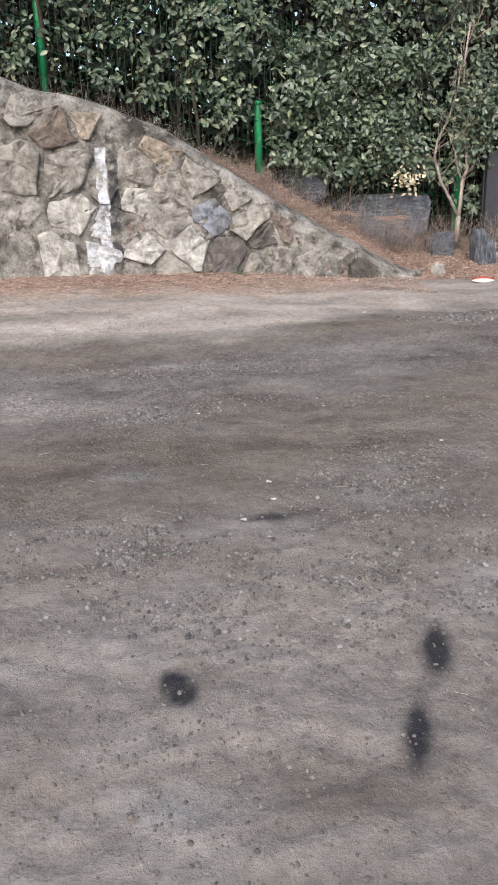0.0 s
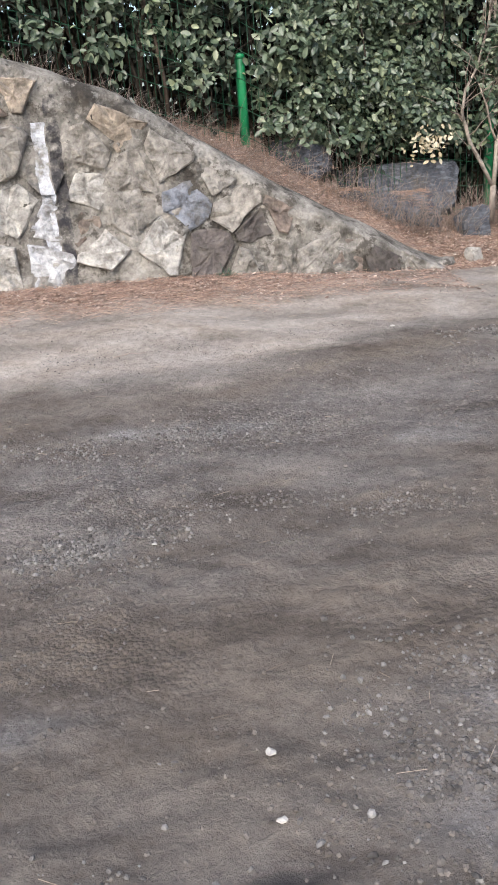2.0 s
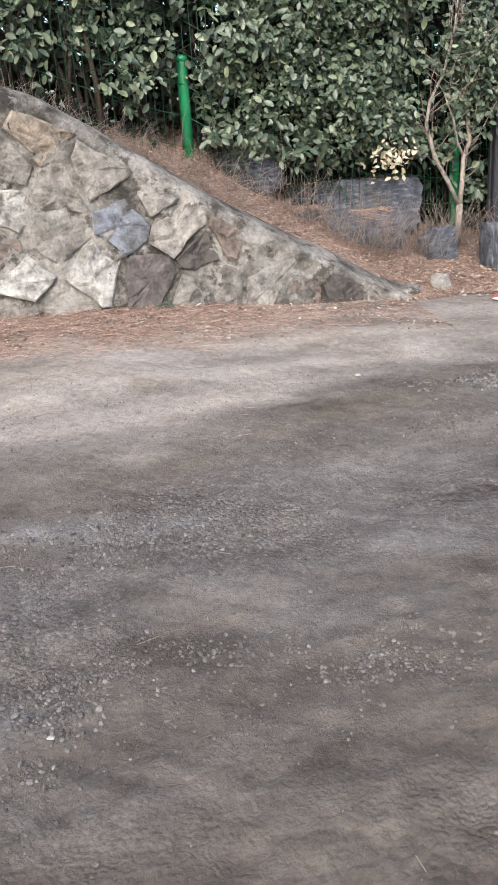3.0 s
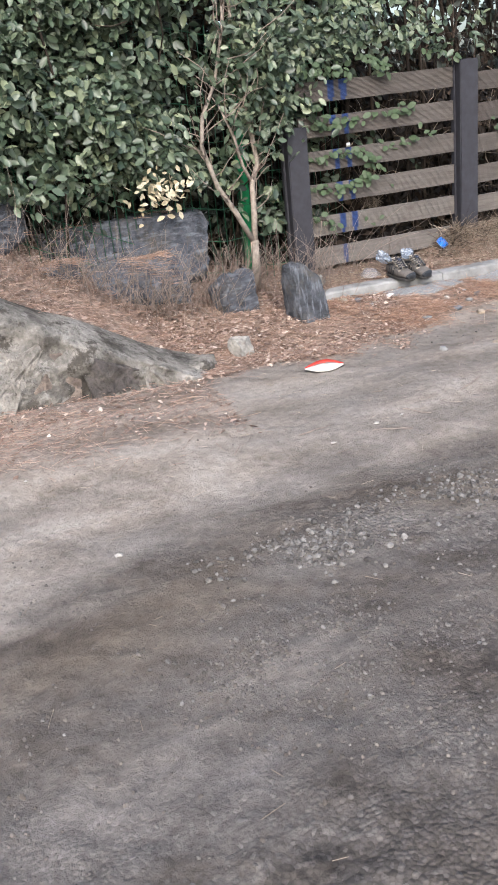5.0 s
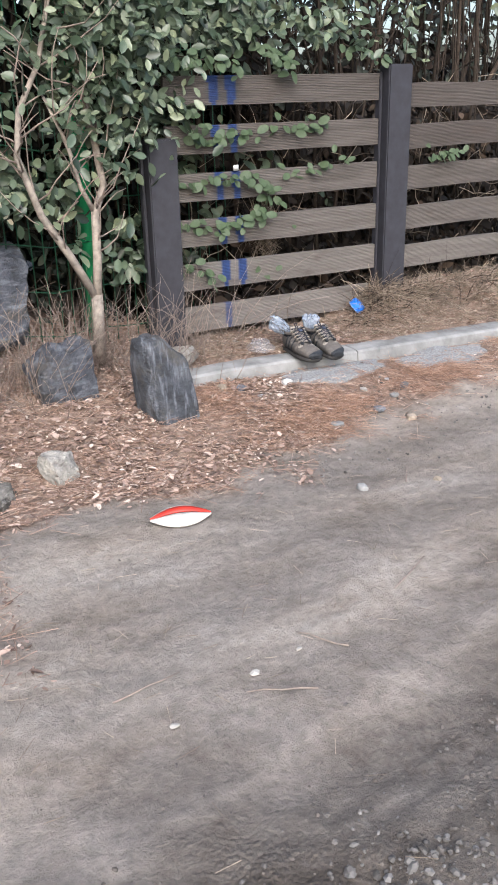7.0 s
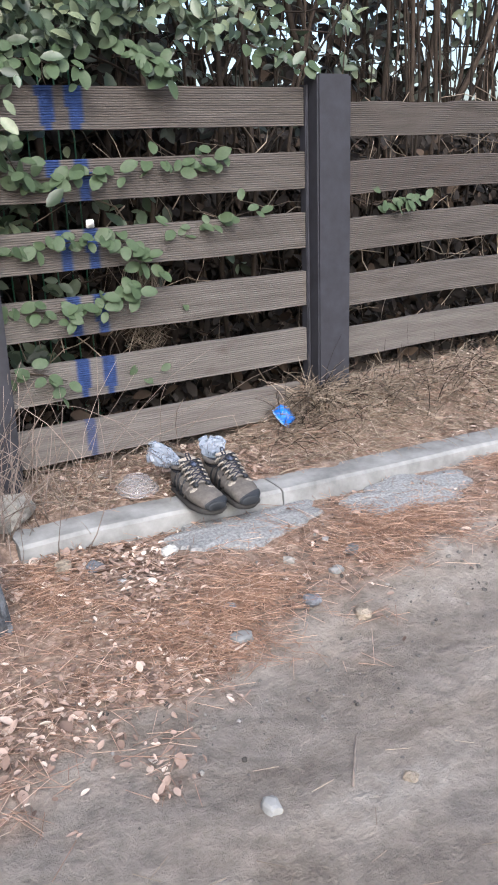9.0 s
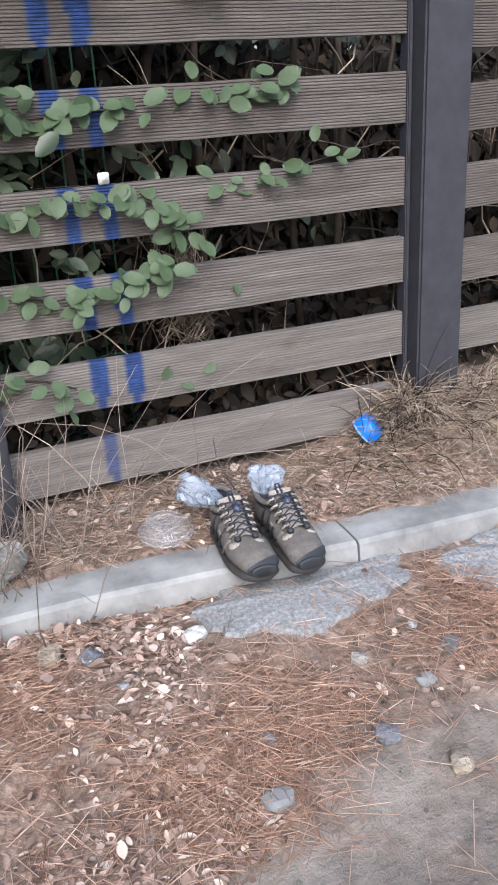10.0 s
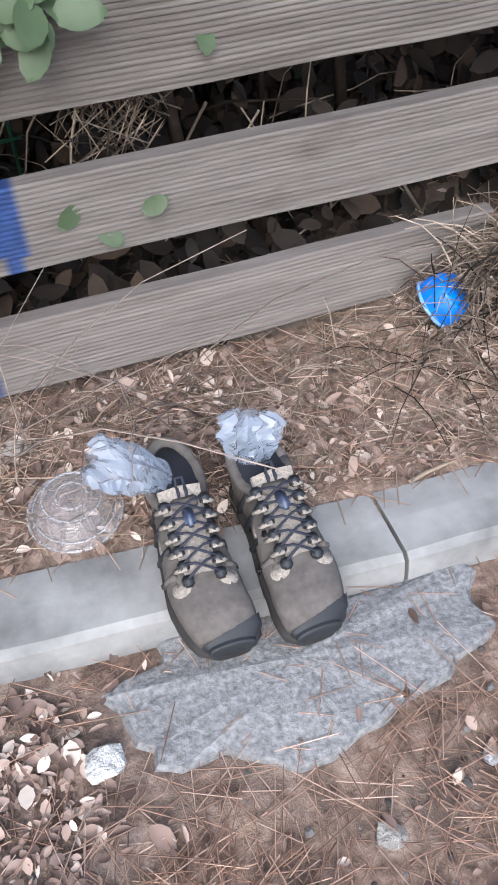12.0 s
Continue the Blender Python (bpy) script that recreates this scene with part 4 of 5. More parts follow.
            pts[-1].y = max(pts[-1].y, 0.045)
        w = r.uniform(0.001, 0.0032)
        pieces.append(tube(pts, np.linspace(w, w * 0.6, 6), 4))
    for _ in range(90):
        a = Vector((r.gauss(-0.6, 0.03), r.uniform(0.05, 0.12), r.uniform(0.72, 0.86)))
        pts = [a + Vector((0.012 * r.gauss(0, 1) * k, 0.0, -0.055 * k)) for k in range(5)]
        pieces.append(tube(pts, 0.0012, 3))
    part("straw_tangle", mesh_of("straw_tangle", *joined(pieces), STRAW), hedge, "thin straw-coloured stalks")["kind"] = "stuff"
    # Ivy spilling over the end post of the board fence and the top board.
    n = 1500
    x = rng.normal(-1.42, 0.15, n)
    z = rng.normal(1.5, 0.24, n)
    y = np.minimum(rng.normal(-0.12, 0.05, n), -0.03)
    k = (z > 0.95 + 0.25 * wobble(x, z, 6, 1)) | (rng.random(n) < 0.2)
    part("foliage", leaves("foliage", np.stack([x, y, z], 1)[k], 0.058, IVY), hedge)["kind"] = "stuff"
    n = 420
    x, z = np.repeat(rng.uniform(-3.3, -2.0, n), 8), np.repeat(rng.uniform(0.95, 2.1, n), 8)
    x, z = x + rng.normal(0, 0.05, 8 * n), z + rng.normal(0, 0.045, 8 * n)
    y = fence_run(x) - 0.16 + 0.1 * wobble(x, z, 5.0, 7) + rng.normal(0, 0.03, 8 * n)
    part("foliage", leaves("foliage", np.stack([x, y, z], 1), 0.066, IVY), hedge)["kind"] = "stuff"
    n = 700
    x = rng.uniform(-1.3, 0.1, n)
    z = 1.52 + 0.1 * wobble(x, x, 7, 1) + np.abs(rng.normal(0, 0.1, n))
    k = rng.random(n) < 0.85 + 0.5 * wobble(x, x, 6, 4) - 0.5 * smooth_step(-0.7, 0.1, x)
    part("foliage", leaves("foliage", np.stack([x, rng.normal(-0.02, 0.04, n), z], 1)[k], 0.056, IVY), hedge)["kind"] = "stuff"
    n = 110
    p = np.stack([rng.normal(-2.14, 0.09, n), rng.normal(-0.3, 0.03, n), rng.normal(0.88, 0.06, n)], 1)
    part("yellow_leaves", leaves("yellow_leaves", p, 0.045, YELLOW), hedge, "withered pale yellow leaves")["kind"] = "stuff"


build_hedge()

BIG_LEAF = []
for row, (w, v) in enumerate(((0.0, 0.0), (0.2, 0.13), (0.3, 0.34), (0.32, 0.56), (0.22, 0.82), (0.0, 1.0))):
    curl = -0.16 * (v - 0.4) ** 2
    BIG_LEAF += [(-w, v, 0.07 * w / 0.38 + curl), (0, v, curl), (w, v, 0.07 * w / 0.38 + curl)]
BIG_TRIS = [t for k in range(5) for c in range(2) for t in ((k * 3 + c, k * 3 + c + 1, k * 3 + c + 4), (k * 3 + c, k * 3 + c + 4, k * 3 + c + 3))]


def sprig(points, count, size, seed):
    """A trailing ivy shoot, its leaves in pairs along the stem."""
    r = random.Random(seed)
    s = thing("ivy_sprig", "trailing green ivy shoot with rounded leaves over the fence boards", "ivy", points[0], "ivy shoots")
    part("stem", mesh_of("stem", *tube(points, np.linspace(0.003, 0.0016, len(points)), 5), STEM), s)
    pts = [Vector(p) for p in points]
    for k in range(count):
        u = (k + 0.5) / count * (len(pts) - 1)
        a = pts[int(u)].lerp(pts[min(int(u) + 1, len(pts) - 1)], u % 1)
        a = a + Vector((r.gauss(0, 0.018), r.uniform(-0.035, -0.008), r.gauss(0, 0.014)))
        face = Vector((r.gauss(0, 0.35), -0.75, 0.5 + r.gauss(0, 0.3))).normalized()
        way = Vector((r.uniform(-1, 1), -0.2, r.uniform(-1.1, 0.6)))
        way = (way - face * way.dot(face)).normalized()
        x = way.cross(face)
        length = size * r.uniform(0.75, 1.2)
        m = np.array([x, way, face]).T * length
        part("leaf", swarm("leaf", BIG_LEAF, BIG_TRIS, m[None], np.array([a]), SPRIG), s)


for seed, (pts, count, size) in enumerate((
        ([(-1.12, 0.03, 1.12), (-1.0, 0.0, 1.11), (-0.9, -0.01, 1.115), (-0.8, -0.01, 1.12), (-0.68, 0.0, 1.125)], 16, 0.06),
        ([(-0.62, 0.02, 1.14), (-0.52, 0.0, 1.14), (-0.42, 0.0, 1.15), (-0.34, 0.01, 1.16)], 11, 0.062),
        ([(-1.12, 0.03, 0.93), (-0.98, -0.01, 0.92), (-0.86, -0.02, 0.93), (-0.74, -0.02, 0.93), (-0.66, -0.01, 0.9), (-0.62, -0.02, 0.8)], 26, 0.058),
        ([(-1.1, 0.02, 0.74), (-0.95, -0.02, 0.72), (-0.82, -0.02, 0.73), (-0.72, -0.02, 0.75), (-0.68, -0.02, 0.8)], 26, 0.058),
        ([(-0.55, 0.02, 0.95), (-0.44, 0.0, 0.945), (-0.34, 0.0, 0.96), (-0.2, 0.01, 0.985)], 11, 0.05),
        ([(-1.1, 0.0, 0.55), (-1.0, -0.01, 0.53), (-0.93, -0.01, 0.5)], 8, 0.052),
        ([(-0.68, 0.03, 0.5), (-0.62, 0.02, 0.49)], 3, 0.045),
        ([(-0.55, 0.05, 0.71), (-0.48, 0.04, 0.7)], 3, 0.04),
        ([(0.3, 0.02, 0.98), (0.42, 0.0, 0.99), (0.52, 0.0, 1.0)], 12, 0.05),
        ([(-1.25, -0.03, 1.5), (-1.1, -0.05, 1.45), (-0.95, -0.05, 1.43), (-0.8, -0.03, 1.42)], 20, 0.06),
        ([(-0.7, 0.0, 1.5), (-0.6, -0.04, 1.44), (-0.52, -0.04, 1.4)], 13, 0.06),
        ([(-1.15, 0.0, 1.3), (-1.05, -0.03, 1.2), (-1.0, -0.03, 1.1)], 14, 0.058),
        ([(-0.2, 0.03, 1.5), (-0.1, 0.0, 1.46), (0.0, 0.0, 1.45)], 10, 0.052),
)):
    sprig(pts, round(count * 1.6), size * 0.92, seed)


# ---- boots ----
SOLE = plain("boot_sole", (0.03, 0.028, 0.027), 0.8)
SUEDE = plain("boot_suede", (0.108, 0.097, 0.089), 0.9, 60.0, 0.35, 0.3)
MESH = plain("boot_mesh", (0.3, 0.27, 0.235), 0.9, 220.0, 0.5, 0.5)
RUBBER = plain("boot_rubber", (0.016, 0.019, 0.024), 0.65)
LACE = plain("boot_lace", (0.018, 0.021, 0.036), 0.8)
LINING = plain("boot_lining", (0.015, 0.017, 0.025), 0.95)
FILM = film_material("clear_film", (0.3, 0.35, 0.43), 0.12, 0.48)
CLEAR = film_material("clear_plastic", (0.5, 0.49, 0.51), 0.05, 0.74)


def boot(place, turn, flip, label):
    """A low hiking boot, heel at the origin, toe along +y."""
    b = thing("hiking_boot", label, "boot", place, "pair of hiking boots")
    m = pose(*place, 0, 0, turn) @ Matrix.Diagonal((flip * 0.9, 1, 0.86, 1))
    L = 0.285
    put = lambda vf: ([tuple(m @ Vector(v)) for v in vf[0]], [q[::-1] for q in vf[1]] if flip < 0 else vf[1])

    def half(u):
        return float(np.interp(u, [0, 0.05, 0.15, 0.35, 0.55, 0.7, 0.85, 0.95, 1], [0.014, 0.03, 0.039, 0.04, 0.048, 0.053, 0.052, 0.046, 0.03]))

    def bend(u):
        return float(np.interp(u, [0, 0.4, 0.75, 1], [0.0, 0.004, 0.0, -0.012]))

    def loft(heights, steps=25, sides=16, u0=0.0, u1=1.0, grow=0.0, base=0.02):
        verts = []
        for i in range(steps):
            u = u0 + (u1 - u0) * i / (steps - 1)
            w, h = half(u) + grow, heights(u)
            if i == steps - 1:
                w, h = w * 0.75, h * 0.8
            for j in range(sides):
                a = 2 * math.pi * j / sides
                c, s = math.cos(a), math.sin(a)
                px = bend(u) + w * math.copysign(abs(c) ** 0.75, c) * (1 - 0.3 * max(0, s) ** 2)
                pz = base + h * 0.5 * (1 + math.copysign(abs(s) ** 0.7, s))
                verts.append((px, u * L, pz))
        faces = [[i * sides + j, i * sides + (j + 1) % sides, (i + 1) * sides + (j + 1) % sides, (i + 1) * sides + j] for i in range(steps - 1) for j in range(sides)]
        faces += [list(range(sides))[::-1], [(steps - 1) * sides + j for j in range(sides)]]
        return verts, [q[::-1] for q in faces]

    top = lambda u: float(np.interp(u, [0, 0.1, 0.28, 0.42, 0.6, 0.75, 0.9, 1], [0.088, 0.088, 0.085, 0.092, 0.072, 0.06, 0.052, 0.03]))
    part("sole", mesh_of("sole", *put(loft(lambda u: 0.03, grow=0.004, base=0.0)), SOLE), b, "dark rubber sole")
    upper = part("upper", mesh_of("upper", *put(loft(top)), SUEDE), b, "brown-grey suede upper")
    verts, faces = loft(lambda u: top(u) + 0.001, 64, 72, 0.86, 1.02, 0.0035, 0.019)
    low = 0.022 + 0.5 * top(0.95)
    cap = []
    for q in faces:
        c = [sum(verts[i][k] for i in q) / len(q) for k in range(3)]
        across = -flip * (c[0] - bend(0.95)) / 0.05
        if c[1] / L > 0.945 - 0.05 * across + 0.05 * max(0.0, c[2] - low) / 0.03:
            cap.append(q)
    part("toe_cap", mesh_of("toe_cap", *put((verts, cap)), RUBBER), b, "dark rubber toe cap")
    for s in (-1, 1):
        for u, w in ((0.735, 0.62), (0.6, 0.8), (0.5, 0.84)):
            cx, cy, cz = bend(u) + s * half(u) * w, u * L, 0.021 + top(u) * (0.86 if u > 0.7 else 0.7)
            pad = [(cx + 0.014 * math.cos(a) * (1.0 if u > 0.7 else 0.5), cy + 0.012 * math.sin(a), cz - 0.45 * s * 0.014 * math.cos(a) - 0.2 * 0.012 * math.sin(a) + 0.002) for a in np.linspace(0, 2 * math.pi, 14, endpoint=False)]
            k = len(pad)
            pad += [(x, y, z - 0.01) for x, y, z in pad]
            f = [list(range(k)), [k + i for i in range(k)][::-1]] + [[i, k + i, k + (i + 1) % k, (i + 1) % k] for i in range(k)]
            part("mesh_panel", mesh_of("mesh_panel", *put((pad, f)), MESH), b, "pale woven mesh panel")
    ring = [(bend(0.2) + 0.039 * math.cos(a), 0.062 + 0.06 * math.sin(a), 0.112 + 0.014 * math.sin(a) ** 2 - 0.004 * math.sin(a)) for a in np.linspace(0, 2 * math.pi, 25)]
    part("collar", mesh_of("collar", *put(tube(ring, 0.0085, 8)), SUEDE), b, "padded collar")
    n = 24
    low = [(bend(0.2) + 0.037 * math.cos(a), 0.062 + 0.057 * math.sin(a)) for a in np.linspace(0, 2 * math.pi, n, endpoint=False)]
    verts = [(x * 1.02, y, 0.09) for x, y in low] + [(x, y, 0.117 + 0.008 * abs(y - 0.062) / 0.057) for x, y in low] + [(0, 0.06, 0.112)]
    faces = [[j, (j + 1) % n, n + (j + 1) % n, n + j] for j in range(n)] + [[n + j, n + (j + 1) % n, 2 * n] for j in range(n)]
    part("lining", mesh_of("lining", *put((verts, faces)), LINING), b, "dark padded lining")
    tongue = []
    for i in range(12):
        u = i / 11
        y, z = 0.105 + 0.1 * u, 0.155 - 0.061 * u - 0.007 * math.sin(u * 3.1)
        tongue += [(bend(0.5) + s * (0.031 - 0.009 * u), y, z - 0.005 * abs(s)) for s in (-1, -0.5, 0, 0.5, 1)]
    k = len(tongue)
    tongue += [(x, y - 0.004, z - 0.011) for x, y, z in tongue]
    faces = [[i * 5 + j, i * 5 + j + 1, i * 5 + j + 6, i * 5 + j + 5] for i in range(11) for j in range(4)]
    faces += [[k + q for q in f][::-1] for f in faces]
    faces += [[0, 1, k + 1, k], [1, 2, k + 2, k + 1], [2, 3, k + 3, k + 2], [3, 4, k + 4, k + 3]]
    part("tongue", mesh_of("tongue", *put((tongue, faces)), MESH), b, "pale beige mesh tongue")
    for dx in (-0.006, 0.005):
        stripe = block(dx - 0.0022, dx + 0.0022, 0.099, 0.118, 0.136, 0.1545, 0.001)
        part("tongue_stripe", mesh_of("tongue_stripe", *put(stripe), LACE), b, "narrow black webbing stripe")
    label_patch = block(-0.019, 0.019, 0.116, 0.131, 0.128, 0.1465, 0.003)
    part("tongue_patch", mesh_of("tongue_patch", *put(label_patch), SUEDE), b, "taupe tongue patch")
    part("pull_loop", mesh_of("pull_loop", *put(tube([(-0.006, 0.108, 0.156), (-0.005, 0.1, 0.166), (0.005, 0.1, 0.166), (0.006, 0.108, 0.156)], 0.0025, 5)), LACE), b)
    rows = [(0.125 + 0.017 * i, 0.148 - 0.0105 * i, 0.029 - 0.0012 * i) for i in range(6)]
    for i, (y, z, w) in enumerate(rows):
        for s in (-1, 1):
            pad = block(s * w - 0.008, s * w + 0.008, y - 0.007, y + 0.007, z - 0.014, z, 0.003)
            part("eyelet", mesh_of("eyelet", *put(pad), RUBBER), b)
        if i < 5:
            y2, z2, w2 = rows[i + 1]
            for s in (-1, 1):
                pts = [(s * w, y, z - 0.002), (s * w * 0.3, (2 * y + y2) / 3, z + 0.003), (-s * w2 * 0.4, (y + 2 * y2) / 3, z2 + 0.005), (-s * w2, y2, z2 - 0.002)]
                part("lace", mesh_of("lace", *put(tube(pts, 0.0021, 6)), LACE), b)
    for u in (0.3, 0.42, 0.54, 0.66):
        for s in (-1, 1):
            pts = [(bend(u) + s * (half(u) + 0.001), u * L - 0.012, 0.035), (bend(u) + s * half(u) * 0.93, u * L, 0.02 + top(u) * 0.62), (bend(u) + s * half(u) * 0.7, u * L + 0.004, 0.02 + top(u) * 0.9)]
            part("side_strap", mesh_of("side_strap", *put(tube(pts, 0.0052, 6)), SUEDE if u == 0.66 else RUBBER), b)
    for i in range(5):
        y, z, w = rows[i]
        for s in (-1, 1):
            pts = [(s * (w - 0.004), y + 0.007, z - 0.004), (s * (w + 0.007), y + 0.004, z - 0.009), (s * (w + 0.013), y - 0.002, z - 0.02)]
            part("webbing_loop", mesh_of("webbing_loop", *put(tube(pts, 0.0035, 6)), MESH), b, "pale webbing loop")
    part("toe_seam", mesh_of("toe_seam", *put(tube([(bend(0.8) + c * 0.043, 0.8 * L - 0.028 * c * c, 0.02 + top(0.8) * (0.97 - 0.3 * abs(c))) for c in np.linspace(-1, 1, 11)], 0.0022, 5)), MESH), b)
    part("lace_toggle", mesh_of("lace_toggle", *put(block(-0.0075, 0.0075, 0.136, 0.164, 0.134, 0.149, 0.004)), plain("toggle", (0.05, 0.065, 0.11), 0.4)), b, "blue lace toggle")
    return b


def crumple(name, centre, size, label, mat, seed, lean=(0, 0, 0)):
    """A crumpled bag end: a sack pinched at its foot and folded into creases."""
    verts, faces, n, m = [], [], 36, 18
    q = pose(*centre, *lean)
    for i in range(m):
        u = i / (m - 1)
        w = float(np.interp(u, [0, 0.25, 0.6, 0.9, 1], [0.55, 0.8, 1.0, 0.9, 0.5]))
        for j in range(n):
            a = 2 * math.pi * j / n
            c, s = math.cos(a), math.sin(a)
            fold = 0.2 * noise.noise((c * 2.4 + seed, s * 2.4, u * 1.5)) + 0.17 * noise.noise((c * 5, s * 5 + seed, u * 5)) + 0.1 * noise.noise((c * 11, s * 11 + seed, u * 9))
            k = w * (1 + 1.6 * fold)
            tip = 0.14 * noise.noise((c * 2 + seed, s * 2, 9)) * u
            verts.append(tuple(q @ Vector((c * size[0] * k, s * size[1] * k, (u + tip) * size[2]))))
    faces = [[i * n + j, i * n + (j + 1) % n, (i + 1) * n + (j + 1) % n, (i + 1) * n + j] for i in range(m - 1) for j in range(n)]
    return solid(name, mesh_of(name, verts, faces, mat, smooth=False), label, "plastic bag")


KERB_TOP = 0.142
boot((-0.656, -0.2, KERB_TOP), 177.5, 1, "worn brown-grey hiking boot with dark toe cap on the kerb")
boot((-0.549, -0.217, KERB_TOP), 181.5, -1, "worn brown-grey hiking boot standing beside its pair on the kerb")
crumple("plastic_bag", (-0.669, -0.25, 0.235), (0.034, 0.036, 0.115), "crumpled clear bluish plastic bag spilling out of the boot", FILM, 2, (-8, -54, 6))
crumple("plastic_bag", (-0.552, -0.262, 0.232), (0.042, 0.026, 0.075), "crumpled clear bluish plastic bag standing in the boot", FILM, 9, (-16, 4, -8))


# ---- clear bowl lid, cap, cup and papers ----
def build_bowl(cx, cy, cz):
    prof = [(0.0, 0.036), (0.03, 0.036), (0.042, 0.033), (0.056, 0.012), (0.06, 0.006), (0.068, 0.006), (0.069, 0.002), (0.066, 0.0)]
    n, verts = 40, []
    for r0, h in prof:
        for j in range(n):
            a = 2 * math.pi * j / n
            k = 1 + 0.03 * math.sin(12 * a) * (0.03 < r0 < 0.06)
            x, y, z = r0 * k * math.cos(a), r0 * k * math.sin(a), h
            verts.append((cx + x, cy + y, cz + z + 0.12 * y))
    faces = [[i * n + j, i * n + (j + 1) % n, (i + 1) * n + (j + 1) % n, (i + 1) * n + j] for i in range(len(prof) - 1) for j in range(n)]
    bowl = thing("disposable_bowl", "clear round plastic bowl upturned in leaf litter", "plastic bowl", (cx, cy, cz))
    part("shell", mesh_of("shell", verts, faces, CLEAR), bowl)
    for r0, h in ((0.067, 0.005), (0.058, 0.012), (0.041, 0.035), (0.022, 0.037)):
        ring = [(cx + r0 * math.cos(a), cy + r0 * math.sin(a), cz + h + 0.12 * r0 * math.sin(a)) for a in np.linspace(0, 2 * math.pi, 41)]
        part("ridge", mesh_of("ridge", *tube(ring, 0.0016, 6), film_material("plastic_ridge", (0.45, 0.45, 0.48), 0.08, 0.66)), bowl)


build_bowl(-0.795, -0.2, float(land(-0.795, -0.2)) + 0.012)

BLUE = plain("blue_plastic", (0.01, 0.19, 0.8), 0.35, 30, 0.25)
WHITE = plain("white_plastic", (0.58, 0.56, 0.52), 0.7, 25, 0.35)
RED = plain("red_plastic", (0.55, 0.035, 0.02), 0.45)
PAPER = plain("paper", (0.42, 0.4, 0.37), 0.85, 60, 0.25, 0.4)


def build_cap():
    c = Vector((-0.157, -0.07, 0.268))
    cap = thing("crushed_cup", "crushed bright blue plastic cup lying in dry grass", "plastic cup", c)
    m = Matrix.Translation(c) @ pose(0, 0, 0, 35, 30, 20) @ Matrix.Scale(1.2, 4)
    verts, n = [], 28
    for r0, h in ((0.036, 0.0), (0.037, 0.012), (0.033, 0.03), (0.03, 0.034), (0.0, 0.032)):
        for j in range(n):
            a = 2 * math.pi * j / n
            dent = 1 - 0.45 * math.exp(-((a - 1.6) / 0.7) ** 2)
            verts.append(tuple(m @ Vector((r0 * dent * math.cos(a) * 0.85, r0 * dent * math.sin(a) * 1.1, h - 0.017))))
    faces = [[i * n + j, i * n + (j + 1) % n, (i + 1) * n + (j + 1) % n, (i + 1) * n + j] for i in range(4) for j in range(n)]
    part("shell", mesh_of("shell", verts, faces, BLUE), cap)
    rim = [tuple(m @ Vector((0.032 * math.cos(a) * (1 - 0.45 * math.exp(-((a - 1.6) / 0.7) ** 2)), 0.04 * math.sin(a) * (1 - 0.45 * math.exp(-((a - 1.6) / 0.7) ** 2)), -0.017))) for a in np.linspace(0, 2 * math.pi, 29)]
    part("rim", mesh_of("rim", *tube(rim, 0.003, 6), plain("light_blue_plastic", (0.2, 0.4, 0.8), 0.3)), cap, "light blue rim")


build_cap()


def build_wrapper():
    c = Vector((-1.715, -1.385, float(land(-1.715, -1.385)) + 0.004))
    cup = thing("flattened_cup", "flattened red and white paper cup lying on the dirt", "paper cup", c)
    m = Matrix.Translation(c) @ pose(0, 0, 0.014, 15, 0, -14)

    def lens(a0, a1, lift, mat, name, width=0.05, n=18):
        verts = []
        for i in range(n + 1):
            u = i / n
            w = width * math.sin(math.pi * min(max(u, 0.02), 0.98)) ** 0.7
            for s in (a0, (a0 + a1) / 2, a1):
                hump = 0.028 * (1 - s * s) * math.sin(math.pi * u)
                verts.append(tuple(m @ Vector(((u - 0.5) * 0.2, s * w, hump + lift))))
        verts += [(x, y, z - 0.004) for x, y, z in verts]
        k = 3 * (n + 1)
        f = [[i * 3 + j, (i + 1) * 3 + j, (i + 1) * 3 + j + 1, i * 3 + j + 1] for i in range(n) for j in range(2)]
        f += [[k + q for q in g][::-1] for g in f]
        f += [[i * 3, k + i * 3, k + i * 3 + 3, i * 3 + 3] for i in range(n)] + [[i * 3 + 2, i * 3 + 5, k + i * 3 + 5, k + i * 3 + 2] for i in range(n)]
        part(name, mesh_of(name, verts, f, mat), cup)

    lens(-1.0, -0.28, 0.006, WHITE, "white_side")
    lens(-0.22, 0.36, 0.009, RED, "red_band")
    lens(0.32, 1.0, 0.0065, WHITE, "white_top")


build_wrapper()


def scrap(x, y, size, seed, label="torn scrap of white paper", mat=PAPER):
    r = random.Random(seed)
    n = 7
    z = float(land(x, y)) + 0.006
    verts = [(x + size * r.uniform(0.6, 1.1) * math.cos(a), y + size * r.uniform(0.4, 0.9) * math.sin(a), z + size * r.uniform(0, 0.35)) for a in np.linspace(0, 6.28, n, endpoint=False)]
    verts += [(x, y, z + size * 0.4)]
    verts += [(a, b, c - 0.003) for a, b, c in verts]
    faces = [[i, (i + 1) % n, n] for i in range(n)]
    faces += [[n + 1 + q for q in f][::-1] for f in faces] + [[i, n + 1 + i, n + 1 + (i + 1) % n, (i + 1) % n] for i in range(n)]
    return solid("paper_scrap", mesh_of("paper_scrap", verts, faces, mat, smooth=False), label, "litter", "scraps of litter")


